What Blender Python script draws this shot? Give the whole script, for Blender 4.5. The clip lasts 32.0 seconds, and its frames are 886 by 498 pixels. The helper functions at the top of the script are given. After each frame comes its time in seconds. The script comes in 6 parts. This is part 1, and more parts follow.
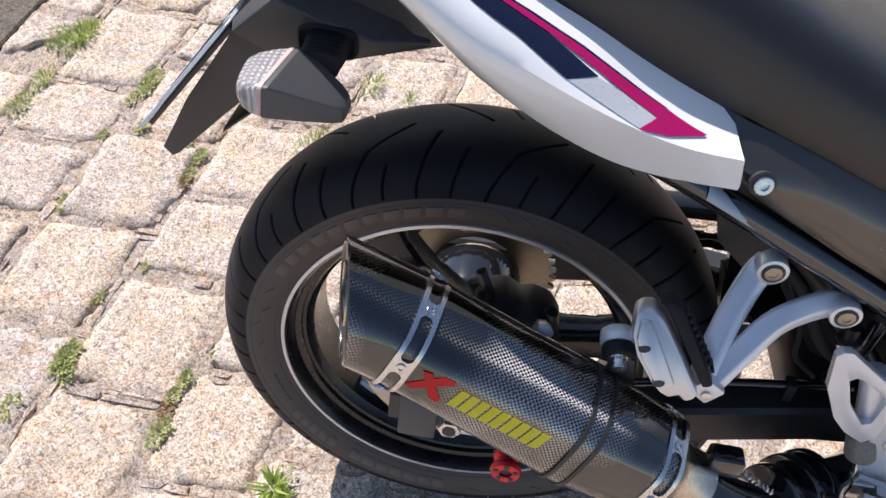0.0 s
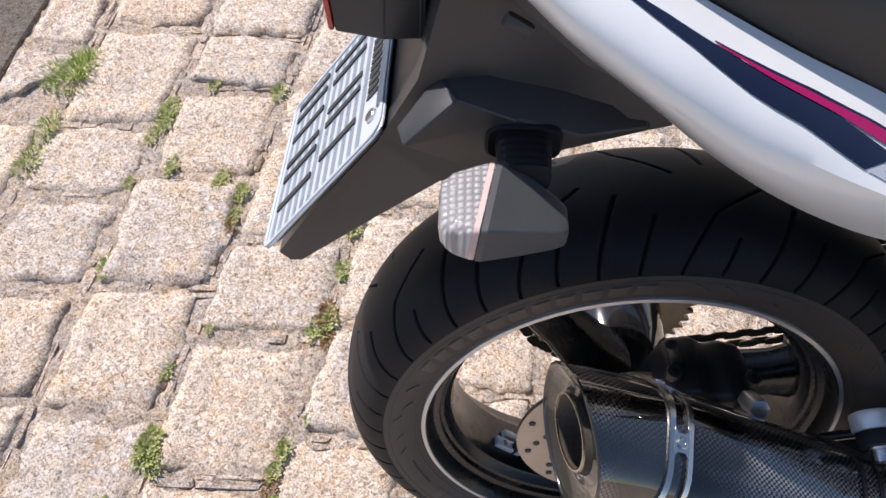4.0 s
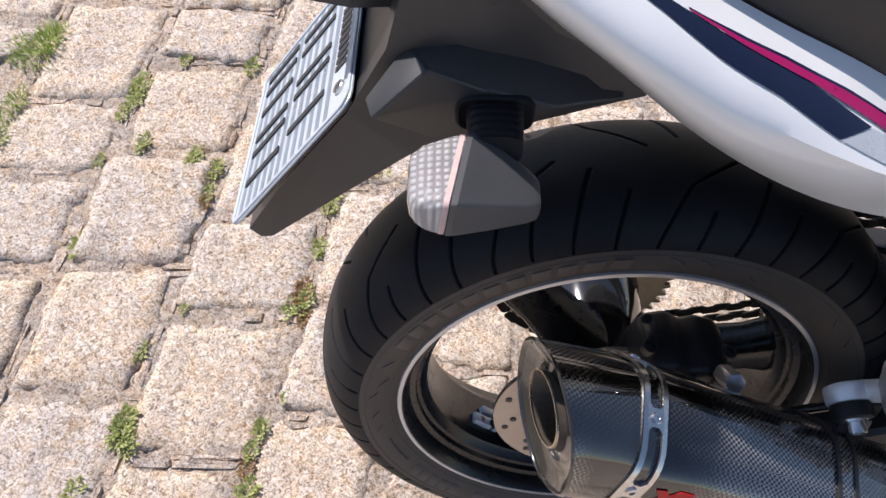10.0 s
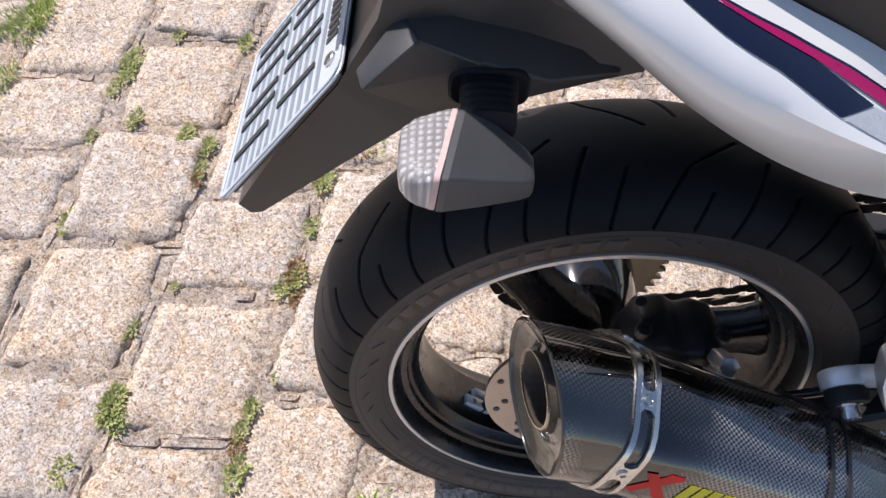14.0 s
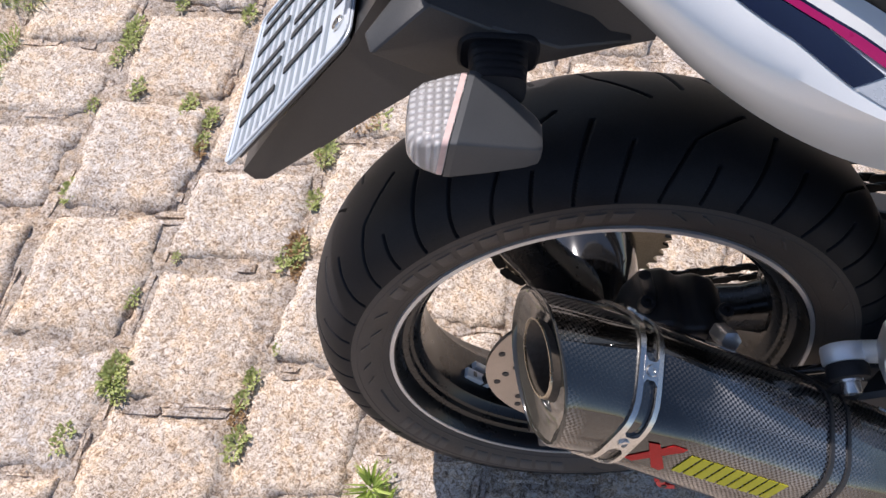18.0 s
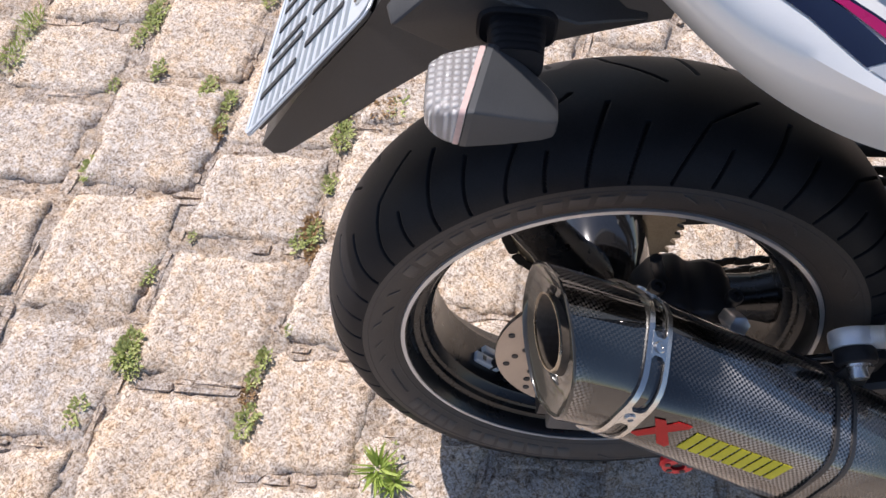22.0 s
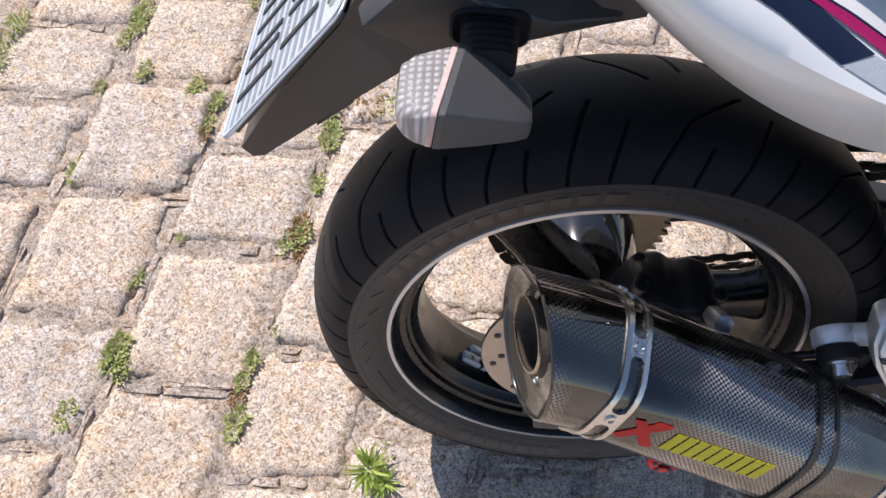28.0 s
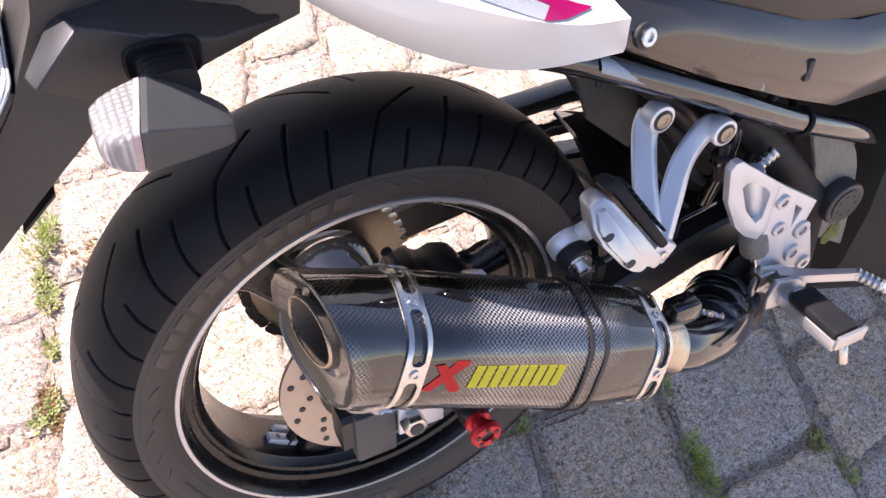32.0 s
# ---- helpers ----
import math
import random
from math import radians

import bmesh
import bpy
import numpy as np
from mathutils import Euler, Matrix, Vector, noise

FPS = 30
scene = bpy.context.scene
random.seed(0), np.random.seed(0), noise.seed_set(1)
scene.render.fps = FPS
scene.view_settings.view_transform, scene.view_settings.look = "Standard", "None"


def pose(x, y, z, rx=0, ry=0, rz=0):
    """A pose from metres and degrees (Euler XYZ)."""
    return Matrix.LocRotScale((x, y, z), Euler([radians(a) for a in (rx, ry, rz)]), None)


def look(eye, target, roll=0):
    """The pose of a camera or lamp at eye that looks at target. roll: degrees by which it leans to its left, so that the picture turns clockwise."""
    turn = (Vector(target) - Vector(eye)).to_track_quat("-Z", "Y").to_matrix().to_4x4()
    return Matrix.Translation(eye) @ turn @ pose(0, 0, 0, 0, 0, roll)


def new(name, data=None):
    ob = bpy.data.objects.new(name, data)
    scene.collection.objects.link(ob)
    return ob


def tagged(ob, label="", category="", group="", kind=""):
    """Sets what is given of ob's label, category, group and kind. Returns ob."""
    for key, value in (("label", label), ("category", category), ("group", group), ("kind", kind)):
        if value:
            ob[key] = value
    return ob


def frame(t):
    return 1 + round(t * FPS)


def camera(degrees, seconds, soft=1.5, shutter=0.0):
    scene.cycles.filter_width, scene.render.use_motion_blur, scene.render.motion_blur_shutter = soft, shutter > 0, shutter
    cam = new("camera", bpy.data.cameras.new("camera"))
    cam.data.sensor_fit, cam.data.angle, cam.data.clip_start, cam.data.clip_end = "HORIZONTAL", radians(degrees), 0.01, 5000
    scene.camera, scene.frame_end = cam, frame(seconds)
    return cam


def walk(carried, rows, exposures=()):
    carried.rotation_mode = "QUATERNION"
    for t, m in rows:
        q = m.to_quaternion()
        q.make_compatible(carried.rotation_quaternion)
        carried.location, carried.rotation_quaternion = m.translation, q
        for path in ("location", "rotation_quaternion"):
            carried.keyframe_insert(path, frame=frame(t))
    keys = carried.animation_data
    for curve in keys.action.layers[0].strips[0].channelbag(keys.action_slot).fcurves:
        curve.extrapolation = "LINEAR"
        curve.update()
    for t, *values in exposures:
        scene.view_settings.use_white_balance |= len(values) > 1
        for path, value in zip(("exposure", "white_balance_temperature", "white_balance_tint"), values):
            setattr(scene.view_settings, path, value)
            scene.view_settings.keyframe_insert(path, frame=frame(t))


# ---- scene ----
EXPOSURES = [(0.0, 0.68, 6850, 17), (1.0, 0.68, 6850, 17), (2.0, 0.58, 6850, 17), (3.5, 0.52, 6850, 17), (6.0, 0.52, 6850, 17), (29.5, 0.54, 6860, 17), (30.2, 0.69, 6850, 20), (31.0, 1.15, 7100, 25), (32.0, 1.36, 7150, 26)]
cam = camera(57.89, 32.0)
ROWS = [
    (0.0, -0.0074, -0.4060, 1.2674, 31.39, -3.21, 9.34),
    (0.3, -0.0105, -0.3902, 1.2512, 31.72, -2.68, 8.98),
    (0.5, -0.0308, -0.3777, 1.2436, 33.13, -2.64, 8.69),
    (0.7, -0.0628, -0.3552, 1.2416, 33.17, -2.17, 6.21),
    (1.0, -0.1150, -0.3271, 1.2394, 30.22, -2.16, 4.70),
    (1.3, -0.1592, -0.3125, 1.2362, 29.51, -2.26, 3.61),
    (1.5, -0.1803, -0.2771, 1.2304, 29.15, -3.09, 0.86),
    (1.7, -0.1944, -0.2527, 1.2355, 29.65, -3.96, -1.23),
    (2.0, -0.2086, -0.2267, 1.2257, 28.32, -2.78, -2.62),
    (2.3, -0.2113, -0.2254, 1.2247, 25.85, -2.43, -0.34),
    (2.5, -0.2189, -0.2329, 1.2178, 25.48, -1.55, -0.05),
    (3.0, -0.2312, -0.2385, 1.2259, 26.92, -1.88, 1.70),
    (3.5, -0.2140, -0.2287, 1.2255, 26.80, -1.03, 1.29),
    (5.5, -0.2199, -0.2298, 1.2189, 26.30, -1.53, 1.46),
    (6.0, -0.2117, -0.2233, 1.2140, 26.17, -2.11, 1.17),
    (6.5, -0.2112, -0.2244, 1.2179, 26.45, -1.75, 0.19),
    (7.0, -0.2129, -0.2275, 1.2150, 26.49, -1.65, 0.77),
    (7.5, -0.2121, -0.2229, 1.2127, 25.49, -2.02, 0.63),
    (8.0, -0.2124, -0.2197, 1.2147, 25.10, -1.83, 0.20),
    (8.5, -0.2123, -0.2255, 1.2132, 25.08, -1.72, 0.85),
    (9.0, -0.2109, -0.2244, 1.2113, 24.74, -1.89, 0.61),
    (9.5, -0.2099, -0.2263, 1.2127, 25.29, -2.07, 0.79),
    (10.0, -0.2068, -0.2252, 1.2141, 25.06, -2.01, 0.43),
    (10.5, -0.2045, -0.2265, 1.2118, 24.96, -2.21, 0.59),
    (11.0, -0.2044, -0.2299, 1.2101, 24.80, -2.38, 0.95),
    (11.5, -0.2031, -0.2326, 1.2087, 24.78, -2.46, 1.10),
    (12.0, -0.2034, -0.2330, 1.2077, 24.45, -2.31, 1.15),
    (12.5, -0.2048, -0.2312, 1.2091, 24.13, -2.33, 1.37),
    (13.0, -0.1994, -0.2243, 1.2086, 24.15, -2.05, 1.09),
    (13.5, -0.2010, -0.2257, 1.2053, 24.11, -2.30, 1.04),
    (15.5, -0.2059, -0.2191, 1.1978, 23.07, -2.74, 0.81),
    (16.0, -0.2076, -0.2258, 1.1983, 23.01, -2.87, 1.32),
    (16.5, -0.2095, -0.2286, 1.1995, 22.73, -2.74, 1.74),
    (17.0, -0.2091, -0.2294, 1.1980, 22.42, -2.79, 1.92),
    (17.5, -0.2075, -0.2321, 1.1985, 22.61, -2.94, 2.20),
    (18.0, -0.2066, -0.2330, 1.1972, 22.47, -2.95, 1.81),
    (18.5, -0.2068, -0.2353, 1.1973, 22.22, -2.79, 2.40),
    (19.0, -0.2018, -0.2346, 1.1965, 22.50, -3.09, 2.50),
    (19.5, -0.2021, -0.2424, 1.1977, 22.56, -3.04, 2.53),
    (20.0, -0.2014, -0.2466, 1.1986, 22.46, -2.80, 2.78),
    (20.5, -0.1976, -0.2485, 1.1972, 22.72, -3.05, 2.68),
    (21.0, -0.1986, -0.2522, 1.1972, 22.77, -3.22, 2.74),
    (21.5, -0.2043, -0.2549, 1.2019, 22.33, -2.54, 3.22),
    (22.0, -0.2072, -0.2538, 1.1990, 22.24, -2.76, 3.56),
    (22.5, -0.2063, -0.2474, 1.1995, 22.28, -2.63, 3.13),
    (23.0, -0.2054, -0.2527, 1.2005, 22.29, -2.65, 3.86),
    (23.5, -0.2030, -0.2505, 1.1977, 22.02, -2.51, 3.58),
    (24.0, -0.2042, -0.2518, 1.1954, 22.16, -2.91, 3.56),
    (24.5, -0.1988, -0.2471, 1.1969, 21.93, -2.46, 2.95),
    (25.0, -0.1968, -0.2500, 1.1948, 22.02, -2.58, 3.05),
    (25.5, -0.1955, -0.2517, 1.1988, 22.09, -2.19, 3.15),
    (27.5, -0.1942, -0.2461, 1.1982, 22.24, -2.36, 2.98),
    (28.0, -0.1924, -0.2470, 1.1974, 21.99, -2.61, 2.89),
    (28.5, -0.1935, -0.2501, 1.1977, 22.54, -2.77, 2.88),
    (29.0, -0.1974, -0.2479, 1.1954, 22.52, -2.62, 2.58),
    (29.5, -0.2064, -0.2440, 1.1932, 22.90, -2.81, 1.26),
    (29.8, -0.2250, -0.2388, 1.1943, 24.23, -3.26, -3.44),
    (30.0, -0.2251, -0.2308, 1.1843, 23.87, -3.97, -7.73),
    (30.3, -0.2202, -0.2197, 1.1659, 23.21, -6.34, -12.52),
    (30.5, -0.2085, -0.2242, 1.1514, 23.17, -7.16, -14.31),
    (30.8, -0.1926, -0.2519, 1.1633, 24.69, -7.18, -17.18),
    (31.0, -0.1748, -0.2755, 1.1469, 24.49, -7.67, -20.55),
    (31.3, -0.1632, -0.3050, 1.1557, 25.53, -7.29, -22.58),
    (31.5, -0.1635, -0.3044, 1.1521, 26.59, -5.00, -20.81),
    (31.8, -0.1853, -0.3248, 1.1768, 31.45, -7.02, -25.36),
    (32.0, -0.2082, -0.3454, 1.1745, 33.70, -7.92, -24.88),
]
walk(cam, [(t, pose(x, y, z, rx, ry, rz)) for t, x, y, z, rx, ry, rz in ROWS], EXPOSURES)

# ---- light ----
SUN_EL, SUN_AZ = 48.0, 136.0          # degrees; azimuth counter-clockwise from +x
world = bpy.data.worlds.new("sky")
scene.world = world
world.use_nodes = True
_wn = world.node_tree.nodes
_sky = _wn.new("ShaderNodeTexSky")
_sky.sky_type, _sky.sun_disc = "NISHITA", False
_sky.sun_elevation, _sky.sun_rotation = radians(SUN_EL), radians(90 - SUN_AZ)
_sky.air_density, _sky.dust_density, _sky.ozone_density = 1.0, 0.3, 1.8
world.node_tree.links.new(_sky.outputs[0], _wn["Background"].inputs[0])
_wn["Background"].inputs[1].default_value = 0.10
sun = new("sun", bpy.data.lights.new("sun", "SUN"))
sun.data.energy, sun.data.angle, sun.data.color = 4.0, radians(0.53), (1.0, 1.0, 0.99)
_sd = Vector((math.cos(radians(SUN_EL)) * math.cos(radians(SUN_AZ)), math.cos(radians(SUN_EL)) * math.sin(radians(SUN_AZ)), math.sin(radians(SUN_EL))))
sun.matrix_world = look(_sd * 20, (0, 0, 0))


# ---- materials ----
def nodes_of(name):
    m = bpy.data.materials.new(name)
    m.use_nodes = True
    nt = m.node_tree
    return m, nt, nt.nodes["Principled BSDF"]


def put(nt, kind, **kw):
    n = nt.nodes.new(kind)
    for k, v in kw.items():
        if k in n.inputs:
            n.inputs[k].default_value = v
    return n


def ramp(nt, fac, stops):
    r = nt.nodes.new("ShaderNodeValToRGB")
    while len(r.color_ramp.elements) < len(stops):
        r.color_ramp.elements.new(0.5)
    for e, (p, c) in zip(r.color_ramp.elements, stops):
        e.position, e.color = p, (*c, 1)
    nt.links.new(fac, r.inputs[0])
    return r.outputs[0]


def coords(nt):
    return nt.nodes.new("ShaderNodeTexCoord").outputs["Object"]


def plain(name, col, rough=0.5, metal=0.0, spread=0.12, fine=400.0, coarse=14.0, bump=0.05, coat=0.0, rough_var=0.1, spec=0.5, dist=0.001):
    """Paint, plastic or metal with fine grain, broad stains and a little relief."""
    m, nt, b = nodes_of(name)
    L = nt.links
    co = coords(nt)
    nf = put(nt, "ShaderNodeTexNoise", Scale=fine, Detail=4.0)
    nc = put(nt, "ShaderNodeTexNoise", Scale=coarse, Detail=6.0, Roughness=0.6)
    L.new(co, nf.inputs["Vector"]), L.new(co, nc.inputs["Vector"])
    mix = nt.nodes.new("ShaderNodeMath")
    mix.operation = "ADD"
    L.new(nf.outputs[0], mix.inputs[0]), L.new(nc.outputs[0], mix.inputs[1])
    lo, hi = [max(0, c * (1 - spread)) for c in col], [min(1, c * (1 + spread)) for c in col]
    half = nt.nodes.new("ShaderNodeMath")
    half.operation = "MULTIPLY"
    half.inputs[1].default_value = 0.5
    L.new(mix.outputs[0], half.inputs[0])
    L.new(ramp(nt, half.outputs[0], [(0.3, lo), (0.7, hi)]), b.inputs["Base Color"])
    mr = nt.nodes.new("ShaderNodeMapRange")
    mr.inputs["To Min"].default_value, mr.inputs["To Max"].default_value = max(0.02, rough - rough_var), min(1, rough + rough_var)
    L.new(nc.outputs[0], mr.inputs[0]), L.new(mr.outputs[0], b.inputs["Roughness"])
    b.inputs["Metallic"].default_value = metal
    b.inputs["Coat Weight"].default_value = coat
    b.inputs["Coat Roughness"].default_value = 0.06
    b.inputs["Specular IOR Level"].default_value = spec
    if bump:
        bp = nt.nodes.new("ShaderNodeBump")
        bp.inputs["Strength"].default_value, bp.inputs["Distance"].default_value = bump, dist
        L.new(nf.outputs[0], bp.inputs["Height"]), L.new(bp.outputs[0], b.inputs["Normal"])
    return m


def granite(name, dull=(1.0, 1.0, 1.0), relief=0.9, islands=False):
    m, nt, b = nodes_of(name)
    L = nt.links
    co = coords(nt)
    info = nt.nodes.new("ShaderNodeObjectInfo")
    sp = put(nt, "ShaderNodeTexNoise", Scale=150.0, Detail=7.0, Roughness=0.80, Distortion=1.4)
    sp2 = put(nt, "ShaderNodeTexNoise", Scale=46.0, Detail=5.0, Roughness=0.68, Distortion=1.0)
    big = put(nt, "ShaderNodeTexNoise", Scale=13.0, Detail=6.0, Roughness=0.65)
    for n in (sp, sp2, big):
        L.new(co, n.inputs["Vector"])
    base = ramp(nt, sp.outputs[0], [(0.385, (0.13, 0.098, 0.082)), (0.445, (0.37, 0.298, 0.238)), (0.497, (0.60, 0.535, 0.468)), (0.54, (0.735, 0.69, 0.64)), (0.605, (0.90, 0.885, 0.87))])
    tan = ramp(nt, sp2.outputs[0], [(0.36, (0.80, 0.77, 0.76)), (0.48, (0.99, 0.95, 0.91)), (0.62, (1.0, 0.85, 0.68))])
    mul = nt.nodes.new("ShaderNodeMixRGB")
    mul.blend_type, mul.inputs[0].default_value = "MULTIPLY", 0.85
    L.new(base, mul.inputs[1]), L.new(tan, mul.inputs[2])
    warm = ramp(nt, big.outputs[0], [(0.34, (0.84, 0.83, 0.84)), (0.5, (1.0, 0.97, 0.94)), (0.66, (1.0, 0.89, 0.76))])
    mul2 = nt.nodes.new("ShaderNodeMixRGB")
    mul2.blend_type, mul2.inputs[0].default_value = "MULTIPLY", 0.68
    L.new(mul.outputs[0], mul2.inputs[1]), L.new(warm, mul2.inputs[2])
    tone = ramp(nt, info.outputs["Random"], [(0.0, (0.90, 0.90, 0.92)), (0.4, (1.0, 0.98, 0.96)), (1.0, (1.0, 0.93, 0.86))])
    mul3 = nt.nodes.new("ShaderNodeMixRGB")
    mul3.blend_type, mul3.inputs[0].default_value = "MULTIPLY", 0.9
    L.new(mul2.outputs[0], mul3.inputs[1]), L.new(tone, mul3.inputs[2])
    last = mul3.outputs[0]
    layers = [ramp(nt, big.outputs[0], [(0.3, tuple(0.8 * c for c in dull)), (0.7, dull)])] if dull != (1.0, 1.0, 1.0) else []
    if islands:
        layers.append(ramp(nt, nt.nodes.new("ShaderNodeNewGeometry").outputs["Random Per Island"], [(0.0, (0.88, 0.87, 0.87)), (0.5, (1.0, 0.98, 0.97)), (1.0, (1.12, 1.09, 1.06))]))
    for layer in layers:
        mm = nt.nodes.new("ShaderNodeMixRGB")
        mm.blend_type, mm.inputs[0].default_value = "MULTIPLY", 1.0
        L.new(last, mm.inputs[1]), L.new(layer, mm.inputs[2])
        last = mm.outputs[0]
    L.new(last, b.inputs["Base Color"])
    b.inputs["Roughness"].default_value = 0.85
    bp = nt.nodes.new("ShaderNodeBump")
    bp.inputs["Strength"].default_value, bp.inputs["Distance"].default_value = relief, 0.0022
    L.new(sp.outputs[0], bp.inputs["Height"]), L.new(bp.outputs[0], b.inputs["Normal"])
    return m


def carbon(name):
    """Woven carbon fibre under clear lacquer, laid along the UV map in metres."""
    m, nt, b = nodes_of(name)
    L = nt.links
    uv = nt.nodes.new("ShaderNodeUVMap").outputs[0]
    ch = put(nt, "ShaderNodeTexChecker", Scale=1.0)
    mp = nt.nodes.new("ShaderNodeMapping")
    mp.inputs["Scale"].default_value = (430.0, 465.0, 1.0)
    L.new(uv, mp.inputs[0]), L.new(mp.outputs[0], ch.inputs["Vector"])
    br = put(nt, "ShaderNodeTexNoise", Scale=9.0, Detail=2.0)
    L.new(coords(nt), br.inputs["Vector"])
    # glints are painted in: every other tow bright, the rest near black
    weave_glint = ramp(nt, ch.outputs["Fac"], [(0.0, (0.003, 0.003, 0.004)), (1.0, (0.36, 0.345, 0.34))])
    # broad noise darkens the colour so the painted glints show in patches
    glint_patches = ramp(nt, br.outputs[0], [(0.40, (0.05, 0.05, 0.05)), (0.62, (1.0, 1.0, 1.0))])
    mul = nt.nodes.new("ShaderNodeMixRGB")
    mul.blend_type, mul.inputs[0].default_value = "MULTIPLY", 1.0
    L.new(weave_glint, mul.inputs[1]), L.new(glint_patches, mul.inputs[2]), L.new(mul.outputs[0], b.inputs["Base Color"])
    b.inputs["Roughness"].default_value = 0.33
    b.inputs["Metallic"].default_value = 1.0
    b.inputs["Anisotropic"].default_value = 1.0
    quarter = nt.nodes.new("ShaderNodeMath")
    quarter.operation = "MULTIPLY_ADD"
    quarter.inputs[1].default_value, quarter.inputs[2].default_value = -0.25, 0.25
    tang = nt.nodes.new("ShaderNodeTangent")
    tang.direction_type = "UV_MAP"
    L.new(ch.outputs["Fac"], quarter.inputs[0]), L.new(quarter.outputs[0], b.inputs["Anisotropic Rotation"]), L.new(tang.outputs[0], b.inputs["Tangent"])
    b.inputs["Coat Weight"].default_value, b.inputs["Coat Roughness"].default_value, b.inputs["Coat IOR"].default_value = 1.0, 0.02, 1.85
    bp = nt.nodes.new("ShaderNodeBump")
    bp.inputs["Strength"].default_value, bp.inputs["Distance"].default_value = 0.5, 0.0006
    L.new(ch.outputs["Fac"], bp.inputs["Height"]), L.new(bp.outputs[0], b.inputs["Normal"])
    return m


def leaf(name, dark, light):
    """Thin leaves that let some light through."""
    m, nt, b = nodes_of(name)
    L = nt.links
    tone = ramp(nt, nt.nodes.new("ShaderNodeNewGeometry").outputs["Random Per Island"], [(0.0, dark), (1.0, light)])
    L.new(tone, b.inputs["Base Color"])
    b.inputs["Roughness"].default_value = 0.5
    tr = nt.nodes.new("ShaderNodeBsdfTranslucent")
    L.new(tone, tr.inputs[0])
    mx = nt.nodes.new("ShaderNodeMixShader")
    mx.inputs[0].default_value = 0.4
    L.new(b.outputs[0], mx.inputs[1]), L.new(tr.outputs[0], mx.inputs[2]), L.new(mx.outputs[0], nt.nodes["Material Output"].inputs[0])
    return m


M_STONE = granite("granite")
M_KERB = granite("pale_border_stone", (1.08, 1.06, 1.03), 0.4)
M_JOINT = granite("joint_mortar", (0.82, 0.825, 0.84), 1.0)
M_RUBBLE = granite("joint_rubble", (0.92, 0.925, 0.94), 1.0, True)
M_ASPHALT = granite("asphalt", (0.30, 0.285, 0.27), 0.9)
M_GRASS = leaf("grass_blade", (0.28, 0.40, 0.08), (0.52, 0.60, 0.18))
M_WEED = leaf("weed_leaf", (0.32, 0.38, 0.12), (0.62, 0.64, 0.29))
M_DRYWEED = leaf("dry_weed", (0.30, 0.17, 0.08), (0.50, 0.34, 0.18))
M_RUBBER = plain("tyre_rubber", (0.019, 0.0185, 0.0205), 0.52, 0, 0.35, 900, 22, 0.10, spec=0.16)
M_SIDE = plain("tyre_sidewall", (0.082, 0.068, 0.059), 0.62, 0, 0.25, 700, 18, 0.12, spec=0.35)
M_MARK = plain("sidewall_relief", (0.108, 0.090, 0.078), 0.7, 0, 0.2, 700, 20, 0.1)
M_RIM = plain("rim_black", (0.009, 0.009, 0.010), 0.28, 0, 0.3, 500, 30, 0.02, coat=0.2, spec=0.35)
M_STRIPE = plain("rim_silver", (0.62, 0.62, 0.63), 0.35, 0.6, 0.08, 500, 30, 0.02)
M_CARBON = carbon("carbon_weave")
M_CAP = plain("cap_lacquer", (0.024, 0.022, 0.018), 0.16, 0, 0.3, 300, 20, 0.02, coat=1.0, rough_var=0.06)
M_STEEL = plain("polished_steel", (0.62, 0.61, 0.59), 0.24, 1.0, 0.1, 600, 30, 0.03)
M_SOOT = plain("sooty_pipe", (0.13, 0.105, 0.085), 0.6, 0.3, 0.3, 300, 30, 0.1)
M_TITAN = plain("titanium_heat", (0.52, 0.46, 0.38), 0.28, 1.0, 0.18, 300, 20, 0.02)
M_ALU = plain("cast_aluminium", (0.74, 0.75, 0.77), 0.36, 0.45, 0.06, 900, 25, 0.08)
M_ALU_SAT = plain("satin_aluminium", (0.62, 0.62, 0.63), 0.38, 0.85, 0.06, 900, 25, 0.05)
M_BLACK = plain("black_plastic", (0.036, 0.035, 0.036), 0.40, 0, 0.25, 900, 12, 0.12)
M_SATIN = plain("satin_black_metal", (0.022, 0.021, 0.022), 0.40, 0, 0.25, 700, 18, 0.05)
M_DARK = plain("dark_inner_plastic", (0.026, 0.025, 0.026), 0.6, 0, 0.3, 500, 18, 0.1, spec=0.2)
M_MOSS = plain("moss", (0.16, 0.17, 0.05), 0.9, 0, 0.5, 300, 60, 0.6, dist=0.004)
M_GLOSS = plain("gloss_black", (0.010, 0.010, 0.011), 0.12, 0, 0.2, 300, 18, 0.01, coat=1.0, rough_var=0.05)
M_PANEL = plain("bronze_black_panel", (0.080, 0.071, 0.064), 0.30, 0.7, 0.10, 900, 14, 0.02, coat=0.8)
M_VINYL = plain("seat_vinyl", (0.009, 0.009, 0.010), 0.40, 0, 0.2, 1200, 10, 0.25, dist=0.0008, spec=0.6)
M_WHITE = plain("pearl_white_paint", (0.86, 0.86, 0.845), 0.22, 0.0, 0.03, 1500, 10, 0.0, coat=1.0, rough_var=0.06)
M_NAVY = plain("navy_decal", (0.006, 0.010, 0.034), 0.25, 0, 0.2, 500, 20, 0.0, coat=0.4, spec=0.3)
M_PINK = plain("magenta_decal", (0.40, 0.004, 0.10), 0.3, 0, 0.10, 500, 30, 0.0, coat=0.3, spec=0.3)
M_SILVER = plain("silver_decal", (0.66, 0.67, 0.67), 0.28, 0.3, 0.06, 900, 30, 0.0, coat=1.0)
